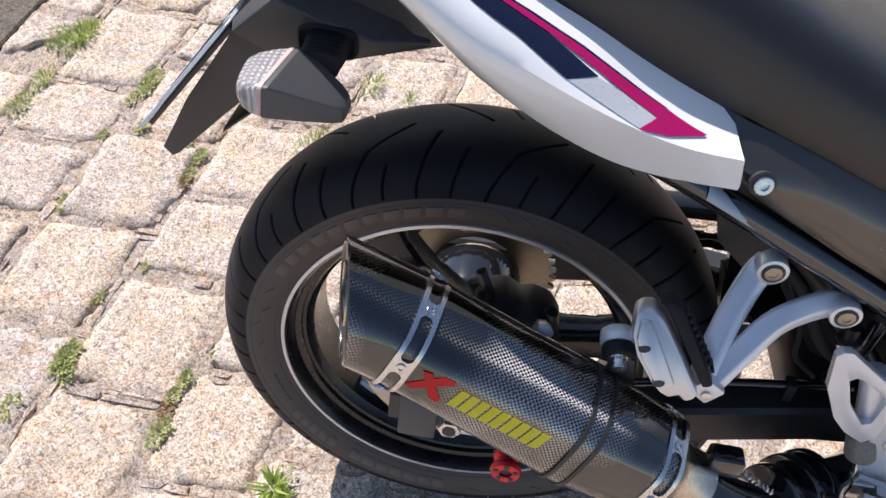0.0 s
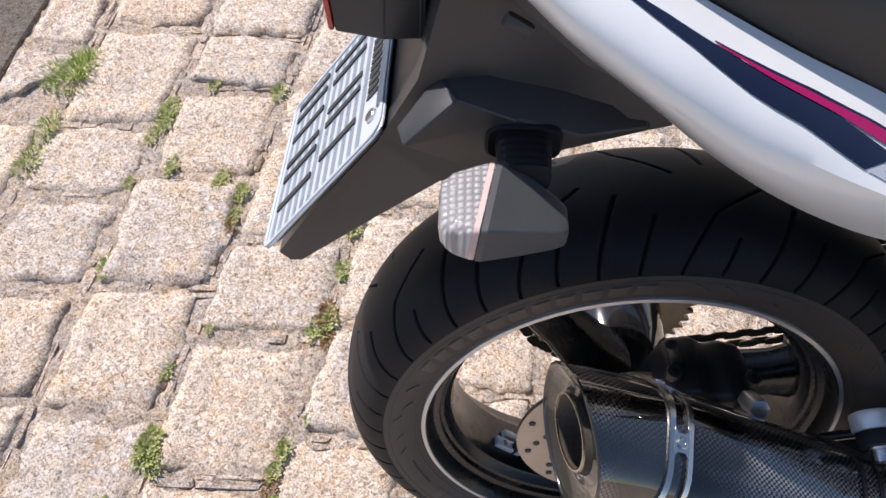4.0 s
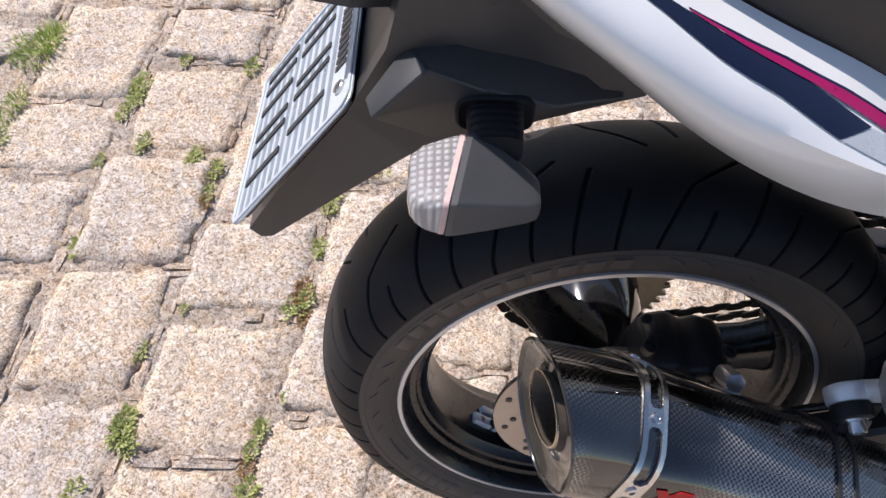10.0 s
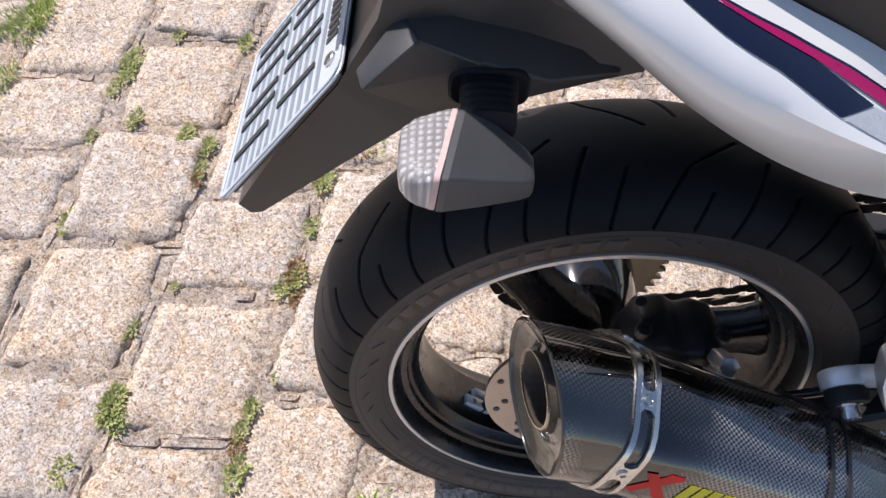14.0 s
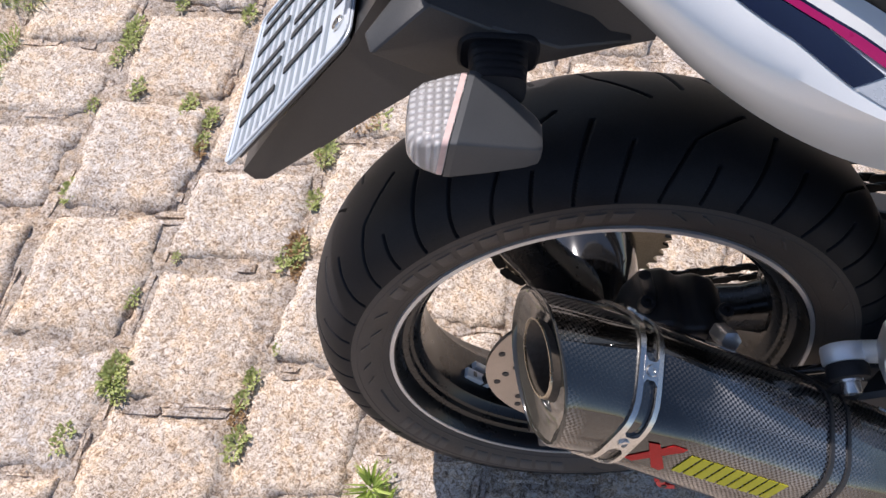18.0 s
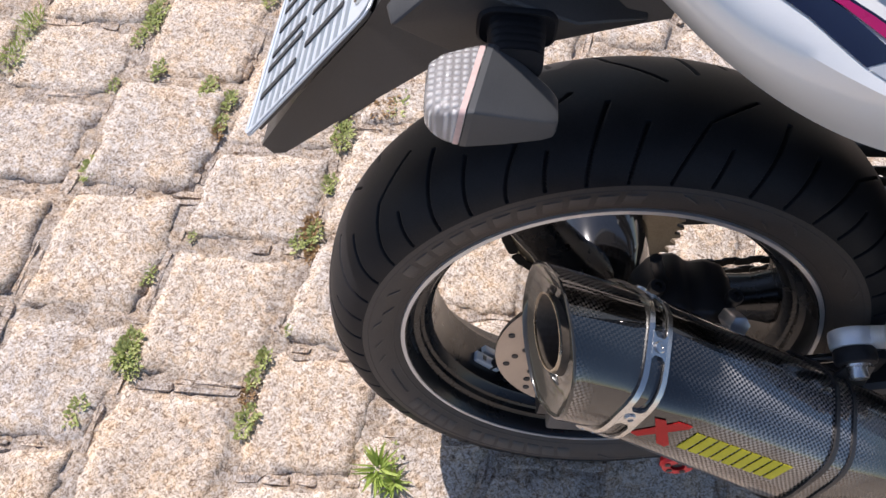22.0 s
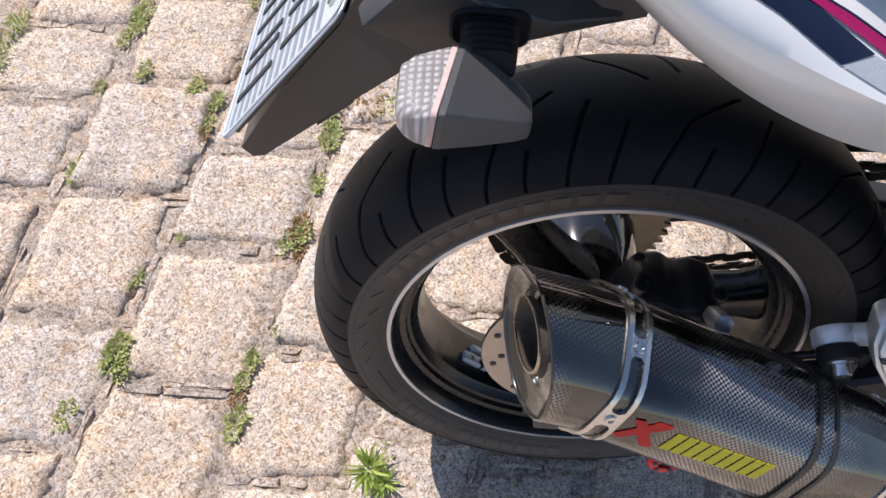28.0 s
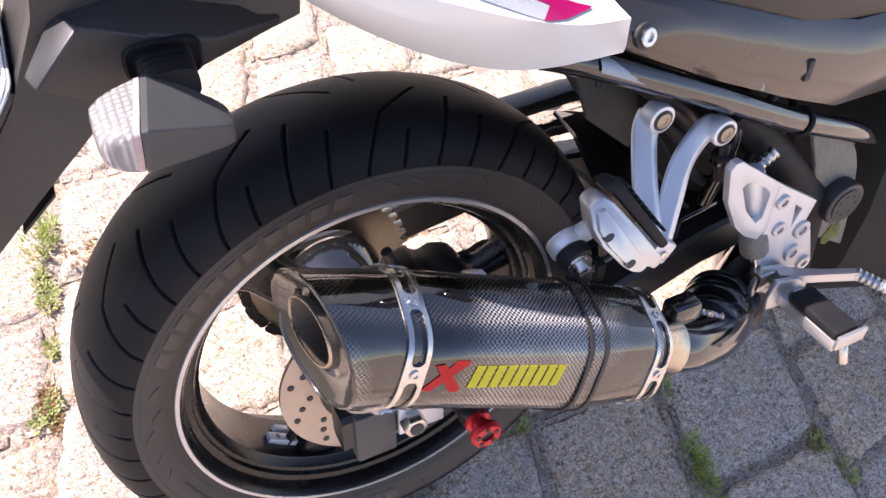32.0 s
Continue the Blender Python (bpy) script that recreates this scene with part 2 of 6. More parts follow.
M_GREYPL = plain("grey_signal_plastic", (0.066, 0.068, 0.072), 0.5, 0, 0.12, 900, 20, 0.10)
M_RED = plain("red_anodised", (0.62, 0.02, 0.03), 0.28, 0.45, 0.12, 500, 30, 0.02)
M_REDPRINT = plain("red_print", (0.62, 0.008, 0.010), 0.4, 0, 0.15, 500, 30, 0.0, coat=0.1, spec=0.25)
M_YELLOW = plain("yellow_print", (0.66, 0.58, 0.03), 0.4, 0, 0.12, 500, 30, 0.0, coat=0.1, spec=0.25)
M_REDLENS = plain("red_lens", (0.50, 0.012, 0.012), 0.15, 0, 0.1, 300, 30, 0.0, coat=1.0)
M_PLATE = plain("plate_grey", (0.55, 0.60, 0.66), 0.35, 0.2, 0.06, 600, 16, 0.05)
M_PLATE2 = plain("plate_reflective_stripe", (0.27, 0.33, 0.39), 0.30, 0.3, 0.06, 600, 16, 0.03)
# black of plate bars and spool bolt; also paints shade in holes, slots
M_INK_SHADE = plain("black_bar_and_hole_shade", (0.03, 0.032, 0.035), 0.5, 0, 0.2, 600, 20, 0.0)
M_GOLD = plain("sprocket_steel", (0.36, 0.31, 0.24), 0.42, 0.9, 0.2, 400, 30, 0.05)
M_CHAIN = plain("greasy_chain", (0.03, 0.028, 0.026), 0.45, 0.6, 0.4, 500, 60, 0.1)
M_DISC = plain("brake_disc_steel", (0.45, 0.40, 0.36), 0.38, 0.9, 0.15, 900, 25, 0.08)
M_GREYCAST = plain("dusty_grey_cover", (0.20, 0.19, 0.17), 0.6, 0.2, 0.35, 300, 30, 0.2)
M_DUSTY = plain("dusty_black_plastic", (0.05, 0.048, 0.045), 0.6, 0, 0.4, 300, 30, 0.2)


def clear_lens(name):
    m, nt, b = nodes_of(name)
    b.inputs["Base Color"].default_value = (0.92, 0.93, 0.94, 1)
    b.inputs["Roughness"].default_value = 0.12
    b.inputs["Transmission Weight"].default_value = 0.55
    b.inputs["IOR"].default_value = 1.45
    co = coords(nt)
    add = nt.nodes.new("ShaderNodeMath")
    add.operation = "MULTIPLY"
    for i, d in enumerate(("X", "Y")):
        w = put(nt, "ShaderNodeTexWave", Scale=60.0)
        w.bands_direction = d
        nt.links.new(co, w.inputs["Vector"]), nt.links.new(w.outputs["Fac"], add.inputs[i])
    bp = nt.nodes.new("ShaderNodeBump")
    bp.inputs["Strength"].default_value, bp.inputs["Distance"].default_value = 0.8, 0.0014
    nt.links.new(add.outputs[0], bp.inputs["Height"]), nt.links.new(bp.outputs[0], b.inputs["Normal"])
    # shading of the studs is in the colour: gaps dark, tops bright
    nt.links.new(ramp(nt, add.outputs[0], [(0.05, (0.46, 0.44, 0.44)), (0.45, (0.88, 0.87, 0.88))]), b.inputs["Base Color"])
    return m


M_LENS = clear_lens("clear_lens")
M_ORANGE = plain("orange_reflector", (0.62, 0.44, 0.41), 0.35, 0, 0.2, 300, 30, 0.0)
M_REFLECT = plain("signal_reflector", (0.80, 0.80, 0.80), 0.15, 0.9, 0.05, 300, 30, 0.0)


# ---- mesh helpers ----
def link(name, me, material, parent, label="", sharp=35):
    me.materials.append(material)
    me.polygons.foreach_set("use_smooth", [True] * len(me.polygons))
    me.set_sharp_from_angle(angle=radians(sharp))
    ob = new(name, me)
    if parent is not None:
        ob.parent = parent
    if label:
        tagged(ob, label)
    return ob


def part(name, bm, material, parent, label="", sharp=35):
    me = bpy.data.meshes.new(name)
    bmesh.ops.recalc_face_normals(bm, faces=bm.faces)
    bm.to_mesh(me)
    bm.free()
    return link(name, me, material, parent, label, sharp)


def raw(name, verts, faces, material, parent, label="", sharp=35):
    me = bpy.data.meshes.new(name)
    me.from_pydata([tuple(v) for v in verts], [], [tuple(f) for f in faces])
    me.update()
    return link(name, me, material, parent, label, sharp)


def soften(bm, width, segments=2, angle=30):
    if width > 0:
        bm.normal_update()
        es = [e for e in bm.edges if len(e.link_faces) == 2 and e.calc_face_angle(0) > radians(angle)]
        bmesh.ops.bevel(bm, geom=es, offset=width, segments=segments, profile=0.5, affect="EDGES", clamp_overlap=True)


def loft(rings, closed_ring=True, caps=True):
    """Skin over rings of equal length."""
    bm = bmesh.new()
    vs = [[bm.verts.new(p) for p in r] for r in rings]
    n = len(rings[0])
    for a, b in zip(vs, vs[1:]):
        for i in range(n if closed_ring else n - 1):
            j = (i + 1) % n
            bm.faces.new((a[i], a[j], b[j], b[i]))
    if caps and closed_ring:
        bm.faces.new(vs[0][::-1])
        bm.faces.new(vs[-1])
    return bm


def prism(poly, origin, ex, ey, ez, depth, bevel=0.0, segs=2):
    """A plate: a polygon in the plane (ex, ey) at origin, thickened by depth along ez."""
    o, ex, ey, ez = Vector(origin), Vector(ex), Vector(ey), Vector(ez)
    a = [o + ex * p[0] + ey * p[1] for p in poly]
    bm = loft([a, [v + ez * depth for v in a]])
    bmesh.ops.recalc_face_normals(bm, faces=bm.faces)
    soften(bm, bevel, segs)
    return bm


def box(lo, hi, bevel=0.0, m=None, segs=2):
    poly = [(lo[0], lo[1]), (hi[0], lo[1]), (hi[0], hi[1]), (lo[0], hi[1])]
    bm = prism(poly, (0, 0, lo[2]), (1, 0, 0), (0, 1, 0), (0, 0, 1), hi[2] - lo[2], bevel, segs)
    if m is not None:
        bmesh.ops.transform(bm, matrix=m, verts=bm.verts)
    return bm


def frame_of(d):
    d = Vector(d).normalized()
    s = Vector((0, 0, 1)) if abs(d.z) < 0.9 else Vector((1, 0, 0))
    u = d.cross(s).normalized()
    return u, u.cross(d).normalized(), d


def tube(points, radius, n=16, squash=1.0, caps=True):
    """A round bar along points; radius may vary from point to point."""
    pts = [Vector(p) for p in points]
    rs = radius if isinstance(radius, (list, tuple)) else [radius] * len(pts)
    rings = []
    u = None
    for i, p in enumerate(pts):
        d = (pts[min(i + 1, len(pts) - 1)] - pts[max(i - 1, 0)]).normalized()
        if u is None:
            u, v, _ = frame_of(d)
        u = (u - d * u.dot(d)).normalized()
        v = d.cross(u)
        rings.append([p + (u * math.cos(2 * math.pi * k / n) + v * squash * math.sin(2 * math.pi * k / n)) * rs[i] for k in range(n)])
    return loft(rings, True, caps)


def smooth_path(points, steps=6):
    """Catmull-Rom through the points."""
    p = [Vector(q) for q in points]
    p = [p[0] * 2 - p[1]] + p + [p[-1] * 2 - p[-2]]
    out = []
    for a, b, c, d in zip(p, p[1:], p[2:], p[3:]):
        for k in range(steps):
            t = k / steps
            out.append(0.5 * ((2 * b) + (c - a) * t + (2 * a - 5 * b + 4 * c - d) * t * t + (3 * b - a - 3 * c + d) * t ** 3))
    return out + [p[-2]]


def rod(a, b, r, n=18, bevel=0.0):
    bm = tube([a, b], r, n)
    soften(bm, bevel, 2, 50)
    return bm


def ring_y(profile, n=96, closed=True):
    """Turns a closed profile of (radius, y) round the wheel's axle."""
    verts, faces = [], []
    k = len(profile)
    for i in range(n):
        t = 2 * math.pi * i / n
        for r, y in profile:
            verts.append((r * math.cos(t), y, r * math.sin(t)))
    for i in range(n):
        j = (i + 1) % n
        for q in range(k if closed else k - 1):
            w = (q + 1) % k
            faces.append((i * k + q, i * k + w, j * k + w, j * k + q))
    return verts, faces


def bolt(name, at, axis, r, h, parent, material=None, label=""):
    """A socket-head screw with its recess."""
    u, v, d = frame_of(axis)
    a = Vector(at)
    rings = []
    for rr, hh in ((r, 0), (r, h * 0.8), (r * 0.88, h), (r * 0.5, h), (r * 0.46, h * 0.45), (0.0006, h * 0.4)):
        rings.append([a + (u * math.cos(t) + v * math.sin(t)) * rr + d * hh for t in [2 * math.pi * k / 14 for k in range(14)]])
    return part(name, loft(rings), material or M_STEEL, parent, label)


# ---- ground ----
SKEW = 0.2                               # the courses lean: x = u + SKEW * y
COURSES = [-1.06, -0.857, -0.655, -0.445, -0.255, -0.075, 0.085, 0.272, 0.515, 0.78, 1.02, 1.25]
CUTS = {
    0: [-0.62, -0.44, -0.26, -0.08, 0.10, 0.29, 0.475, 0.625, 0.86, 1.05, 1.24, 1.43],
    1: [-0.66, -0.48, -0.30, -0.115, 0.085, 0.297, 0.515, 0.72, 0.845, 1.03, 1.22, 1.41],
    2: [-0.56, -0.38, -0.205, -0.01, 0.215, 0.395, 0.60, 0.72, 0.91, 1.10, 1.29],
    3: [-0.68, -0.5, -0.32, -0.135, 0.052, 0.235, 0.46, 0.66, 0.85, 1.04, 1.23, 1.4],
    4: [-0.6, -0.42, -0.235, -0.06, 0.13, 0.33, 0.52, 0.71, 0.9, 1.1, 1.29],
}
CUTS.update({
    5: [-0.64, -0.46, -0.27, -0.09, 0.1, 0.28, 0.47, 0.66, 0.85, 1.04, 1.24, 1.42],
    6: [-0.57, -0.39, -0.21, -0.03, 0.16, 0.35, 0.54, 0.73, 0.92, 1.11, 1.3],
    7: [-0.66, -0.46, -0.26, -0.045, 0.15, 0.34, 0.52, 0.7, 0.89, 1.08, 1.27],
    8: [-0.62, -0.43, -0.245, -0.03, 0.16, 0.35, 0.54, 0.73, 0.92, 1.1],
    9: [-0.66, -0.48, -0.3, -0.10, 0.10, 0.29, 0.48, 0.67, 0.86, 1.05],
    10: [-0.6, -0.42, -0.24, -0.06, 0.13, 0.32, 0.51, 0.7, 0.89, 1.08],
})


COURSES += [1.47, 1.69]
CUTS[11], CUTS[12] = [-0.64 + 0.187 * i for i in range(12)], [-0.55 + 0.187 * i for i in range(12)]
for cuts_ in CUTS.values():
    while cuts_[0] > -0.8:
        cuts_.insert(0, cuts_[0] - 0.185)
    while cuts_[-1] < 1.55:
        cuts_.append(cuts_[-1] + 0.188)


def ground_sheet():
    """Joint bed near the bike, reaching the horizon as one sheet."""
    xs = [-900, -60, -8, -2.5] + [-1.5 + 0.0085 * i for i in range(354)] + [2.5, 8, 60, 900]
    ys = [-900, -60, -8, -2.0] + [-0.9 + 0.0085 * i for i in range(296)] + [3.0, 8, 60, 900]
    verts = []
    for y in ys:
        for x in xs:
            near = abs(x) < 1.6 and -1.0 < y < 1.7
            z = -0.0080 + (0.004 * noise.noise((x * 11, y * 11, 3.3)) + 0.006 * noise.noise((x * 42, y * 42, 1.1)) + 0.003 * noise.noise((x * 95, y * 95, 7.1)) if near else 0)
            verts.append((x, y, z))
    n = len(xs)
    faces = [(j * n + i, j * n + i + 1, (j + 1) * n + i + 1, (j + 1) * n + i) for j in range(len(ys) - 1) for i in range(n - 1)]
    return tagged(raw("ground", verts, faces, M_JOINT, None), "grey sandy mortar bed between worn granite paving stones", "ground", kind="structure")


ground = ground_sheet()
# the same paving goes on all round, away from the bike
# plain slabs out of view, added to bounce warm light onto the machine
for name_, poly in (("pavement_north", [(-0.78, 1.72), (30, 1.72), (30, 30), (4.85, 30)]), ("pavement_south", [(-1.38, -0.95), (-7.1, -30), (30, -30), (30, -0.95)]), ("pavement_east", [(1.62, -0.94), (30, -0.94), (30, 1.71), (2.05, 1.71)])):
    far = part(name_, prism(poly, (0, 0, -0.02), (1, 0, 0), (0, 1, 0), (0, 0, 1), 0.017, 0.002, 1), M_STONE, None)
    tagged(far, "unseen pale granite paving around the motorcycle", "pavement", kind="structure")


def stone_mesh(quad, seed):
    """A rough-hewn sett: uneven top, chipped rim, sides going down into the joint."""
    n = 17
    c = sum((Vector(q) for q in quad), Vector((0, 0))) / 4
    rnd = random.Random(seed)
    lift, tx, ty = rnd.uniform(-0.003, 0.004), rnd.uniform(-0.02, 0.02), rnd.uniform(-0.02, 0.02)
    verts = []
    for j in range(n):
        for i in range(n):
            s, t = i / (n - 1), j / (n - 1)
            a, b2 = 2 * s - 1, 2 * t - 1
            k = 1 - 0.05 * abs(a * b2) ** 5
            s, t = (a * k + 1) / 2, (b2 * k + 1) / 2
            p = (Vector(quad[0]) * (1 - s) + Vector(quad[1]) * s) * (1 - t) + (Vector(quad[3]) * (1 - s) + Vector(quad[2]) * s) * t
            edge = max(abs(a), abs(b2))
            w = edge ** 3
            p = p + Vector((noise.noise((p.x * 14, p.y * 14, seed)), noise.noise((p.x * 14, p.y * 14, seed + 9.7)))) * w * 0.012
            p = p + Vector((noise.noise((p.x * 60, p.y * 60, seed)), noise.noise((p.x * 60, p.y * 60, seed + 9.7)))) * w * 0.009
            z = lift + (p.x - c.x) * tx + (p.y - c.y) * ty + 0.006 * noise.noise((p.x * 15, p.y * 15, seed + 4)) + 0.003 * noise.noise((p.x * 55, p.y * 55, seed)) + 0.0016 * noise.noise((p.x * 140, p.y * 140, seed))
            if edge > 0.99:
                z -= 0.0115 + 0.008 * noise.noise((p.x * 18, p.y * 18, seed + 2))
            elif edge > 0.86:
                z -= 0.002
            verts.append((p.x, p.y, z))
    faces = [(j * n + i, j * n + i + 1, (j + 1) * n + i + 1, (j + 1) * n + i) for j in range(n - 1) for i in range(n - 1)]
    rim = [i for i in range(n)] + [j * n + n - 1 for j in range(1, n)] + [(n - 1) * n + i for i in range(n - 2, -1, -1)] + [j * n for j in range(n - 2, 0, -1)]
    base = len(verts)
    for r in rim:
        v = verts[r]
        verts.append((v[0] + (v[0] - c.x) * 0.005, v[1] + (v[1] - c.y) * 0.005, -0.035))
    m = len(rim)
    for q in range(m):
        faces.append((rim[(q + 1) % m], rim[q], base + q, base + (q + 1) % m))
    return verts, faces


def course_quad(k, y0, y1, gap, rnd):
    g = gap / 2
    def at(u, y):
        return (u + SKEW * y + rnd.uniform(-0.006, 0.006), y + rnd.uniform(-0.007, 0.007))
    u0, u1 = COURSES[k] + g, COURSES[k + 1] - g
    return [at(u0, y0 + g), at(u1, y0 + g), at(u1, y1 - g), at(u0, y1 - g)]


def lay_paving():
    rnd = random.Random(4)
    seed = 1
    for k, cuts in CUTS.items():
        for y0, y1 in zip(cuts, cuts[1:]):
            v, f = stone_mesh(course_quad(k, y0, y1, 0.013, rnd), seed)
            raw("stone", v, f, M_STONE, ground, sharp=60)
            seed += 1
    # course beyond the last, and the pale border along the road
    y0 = -0.95
    while y0 < 0.5:
        y1 = min(y0 + 0.27, 0.64)
        v, f = stone_mesh([(-1.188 + SKEW * y0, y0 + 0.01), (-1.078 + SKEW * y0, y0 + 0.01), (-1.078 + SKEW * y1, y1 - 0.01), (-1.188 + SKEW * y1, y1 - 0.01)], seed)
        raw("border_stone", v, f, M_KERB, ground, sharp=60)
        seed += 1
        y0 = y1
    for quad in (((-1.058, 0.672), (-1.005, 0.682), (-0.915, 0.79), (-1.032, 0.80)), ((-1.03, 0.81), (-0.907, 0.80), (-0.895, 0.94), (-0.998, 0.95)), ((-0.996, 0.96), (-0.892, 0.95), (-0.875, 1.15), (-0.955, 1.15))):
        v, f = stone_mesh(quad, seed)
        raw("border_stone", v, f, M_KERB, ground, sharp=60)
        seed += 1


road = part("road", prism([(-7.2, -30), (-1.068, 0.664), (-1.042, 0.80), (-1.006, 0.955), (-0.962, 1.155), (4.8, 30), (-40, 30), (-40, -30)], (0, 0, -0.03), (1, 0, 0), (0, 1, 0), (0, 0, 1), 0.029, 0.004, 1), M_ASPHALT, None)
tagged(road, "dark grey asphalt road surface beside the paving", "road", kind="structure")


def fragment(rnd, at, along, length, width, top):
    """A flat, broken piece of stone or mortar wedged in a joint."""
    ux, uy = along
    n = 9
    outline = []
    for i in range(n):
        t = 2 * math.pi * (i + rnd.uniform(-0.25, 0.25)) / n
        c, s = math.cos(t), math.sin(t)
        q = rnd.uniform(0.78, 1.12)
        outline.append((math.copysign(abs(c) ** 0.4, c) * length / 2 * q, math.copysign(abs(s) ** 0.4, s) * width / 2 * q))
    verts = []
    tilt = rnd.uniform(-0.06, 0.06)
    for sc, z in ((1.04, -0.022), (1.0, top - 0.0028), (0.90, top - 0.0004), (0.4, top)):
        for a, c in outline:
            a, c = a * sc, c * sc
            verts.append((at[0] + a * ux - c * uy, at[1] + a * uy + c * ux, z + (a * tilt + rnd.uniform(-0.0016, 0.0016) if z > -0.02 else 0)))
    f = [(k * n + i, k * n + (i + 1) % n, k * n + n + (i + 1) % n, k * n + n + i) for k in range(3) for i in range(n)] + [tuple(range(3 * n, 4 * n))]
    return verts, f


def lay_rubble():
    """Broken mortar and slivers of stone along the joints."""
    rnd = random.Random(11)
    verts, faces = [], []

    def drop(x, y, along, length, width, top):
        v, f = fragment(rnd, (x, y), along, length, width, top)
        o = len(verts)
        verts.extend(v)
        faces.extend(tuple(i + o for i in q) for q in f)

    def fill(x, y, dx, dy, total):
        d = 0.0
        while d < total:
            ln = rnd.choice((0.022, 0.035, 0.05, 0.07, 0.10)) * rnd.uniform(0.8, 1.2)
            m = d + ln / 2
            kind = rnd.random()
            px, py = x + dx * m, y + dy * m
            if kind < 0.22:
                for sd in (-1, 1):
                    o = sd * 0.0062
                    drop(px - dy * o, py + dx * o, (dx, dy), ln * rnd.uniform(0.8, 1.0), rnd.uniform(0.008, 0.012), rnd.uniform(-0.008, -0.003))
            elif kind < 0.70:
                o = rnd.uniform(-0.004, 0.004)
                drop(px - dy * o, py + dx * o, (dx, dy), ln * 0.99, rnd.uniform(0.010, 0.020), rnd.uniform(-0.008, -0.0035))
            d += ln

    g = math.hypot(SKEW, 1)
    for k, u in enumerate(COURSES[:-1]):
        fill(u + SKEW * -0.95, -0.95, SKEW / g, 1 / g, 2.6)
        for c in CUTS[k]:
            fill(u + SKEW * c + 0.012, c, 1.0, 0.0, COURSES[k + 1] - u - 0.024)
    ob = raw("joint_rubble", verts, faces, M_RUBBLE, None, sharp=25)
    tagged(ob, "broken grey mortar and stone slivers in the paving joints", "rubble", kind="stuff")


# ---- motorcycle ----
AXLE = Vector((0.0, 0.0746, 0.3143))
LEAN_LEFT = 16.9
bike = new("motorcycle")
BIKE_UP = 0.315
bike.matrix_world = Matrix.Translation(AXLE) @ pose(0, 0, 0, -LEAN_LEFT) @ Matrix.Translation((0, 0, -BIKE_UP))
tagged(bike, "white and black sport motorcycle with carbon muffler leaning on its stand", "motorcycle")
# every part is modelled about the rear axle: x ahead, y to the rider's left, z up
core = new("rear_wheel")
core.parent, core.location = bike, (0, 0, BIKE_UP)


def fit_up(ob):
    """Hangs a part on the motorcycle itself."""
    ob.parent, ob.location = bike, (0, 0, BIKE_UP)
    return ob


def bpart(name, bm, material, label="", sharp=35):
    return fit_up(part(name, bm, material, None, label, sharp))


def braw(name, v, f, material, label="", sharp=35):
    return fit_up(raw(name, v, f, material, None, label, sharp))


TYRE_R, TYRE_H, RIM_R = 0.3155, 0.079, 0.2275
WHEEL_Y = -0.0125                        # middle of the wheel
SHOULDER = 0.355                         # where the tread ends and the sidewall begins


def tyre_profile(w):
    """Half section of the tyre: w from 0 at the bead to 1 at the crown, as (radius, half width)."""
    if w < 0.3:
        t = w / 0.3
        return RIM_R - 0.004 + t * 0.036, 0.0635 + 0.0155 * math.sin(t * math.pi * 0.5)
    t = (w - 0.3) / 0.7
    a = t * math.pi * 0.5
    return 0.2595 + (TYRE_R - 0.2595) * math.sin(a) ** 0.8, TYRE_H * math.cos(a) ** 0.92 if t < 1 else 0.0


def groove_depth(arc, v):
    """Depth of the tread pattern at arc (metres round the crown) and v (-1 right shoulder, 0 crown, 1 left)."""
    side = 1 if v < 0 else -1
    a = abs(v)
    pitch = 2 * math.pi * TYRE_R / 12
    s = (arc - 0.0055 + (0 if side > 0 else pitch * 0.5)) % pitch
    best = 9.0
    for q, (off, inner, outer) in enumerate(((0.0, 0.03, 0.90), (0.25, 0.32, 0.90), (0.5, 0.14, 0.90), (0.75, 0.50, 0.89))):
        if inner < a < outer:
            c = off * pitch - 0.034 * (1 - a) ** 1.6 * (1.6 if q == 0 else 1.0) - (0.03 * max(0.0, 0.3 - a) / 0.3 if q == 0 else 0.0)
            d = abs((s - c + pitch / 2) % pitch - pitch / 2)
            best = min(best, d)
    w = 0.0009 if a > 0.45 else 0.0013
    return 0.0045 * max(0.0, min(1.0, (w + 0.0011 - best) / 0.0011))


def build_tyre():
    nu = 2200
    tread = [SHOULDER + (1 - SHOULDER) * i / 84 for i in range(85)]
    sec = [(w, -1) for w in tread] + [(w, 1) for w in tread[-2::-1]]
    verts, k = [], len(sec)
    prof = []
    for w, sd in sec:
        r, h = tyre_profile(w)
        r2, h2 = tyre_profile(min(1, w + 0.01))
        nr, nh = (h - h2), (r2 - r)
        q = math.hypot(nr, nh) or 1
        prof.append((r, sd * h, (nr / q if w < 0.99 else 1.0), sd * nh / q if w < 0.99 else 0.0, sd * (1 - (w - 0.3) / 0.7)))
    for i in range(nu):
        t = 2 * math.pi * i / nu
        ct, st = math.cos(t), math.sin(t)
        for r, y, nr, ny, v in prof:
            d = groove_depth(t * TYRE_R, v)
            rr = r - abs(nr) * d
            verts.append((rr * ct, WHEEL_Y + y - ny * d, rr * st))
    faces = []
    for i in range(nu):
        j = (i + 1) % nu
        for q in range(k - 1):
            faces.append((i * k + q, i * k + q + 1, j * k + q + 1, j * k + q))
    return raw("tyre", verts, faces, M_RUBBER, core, "worn black road tyre with curved tread grooves", 60)


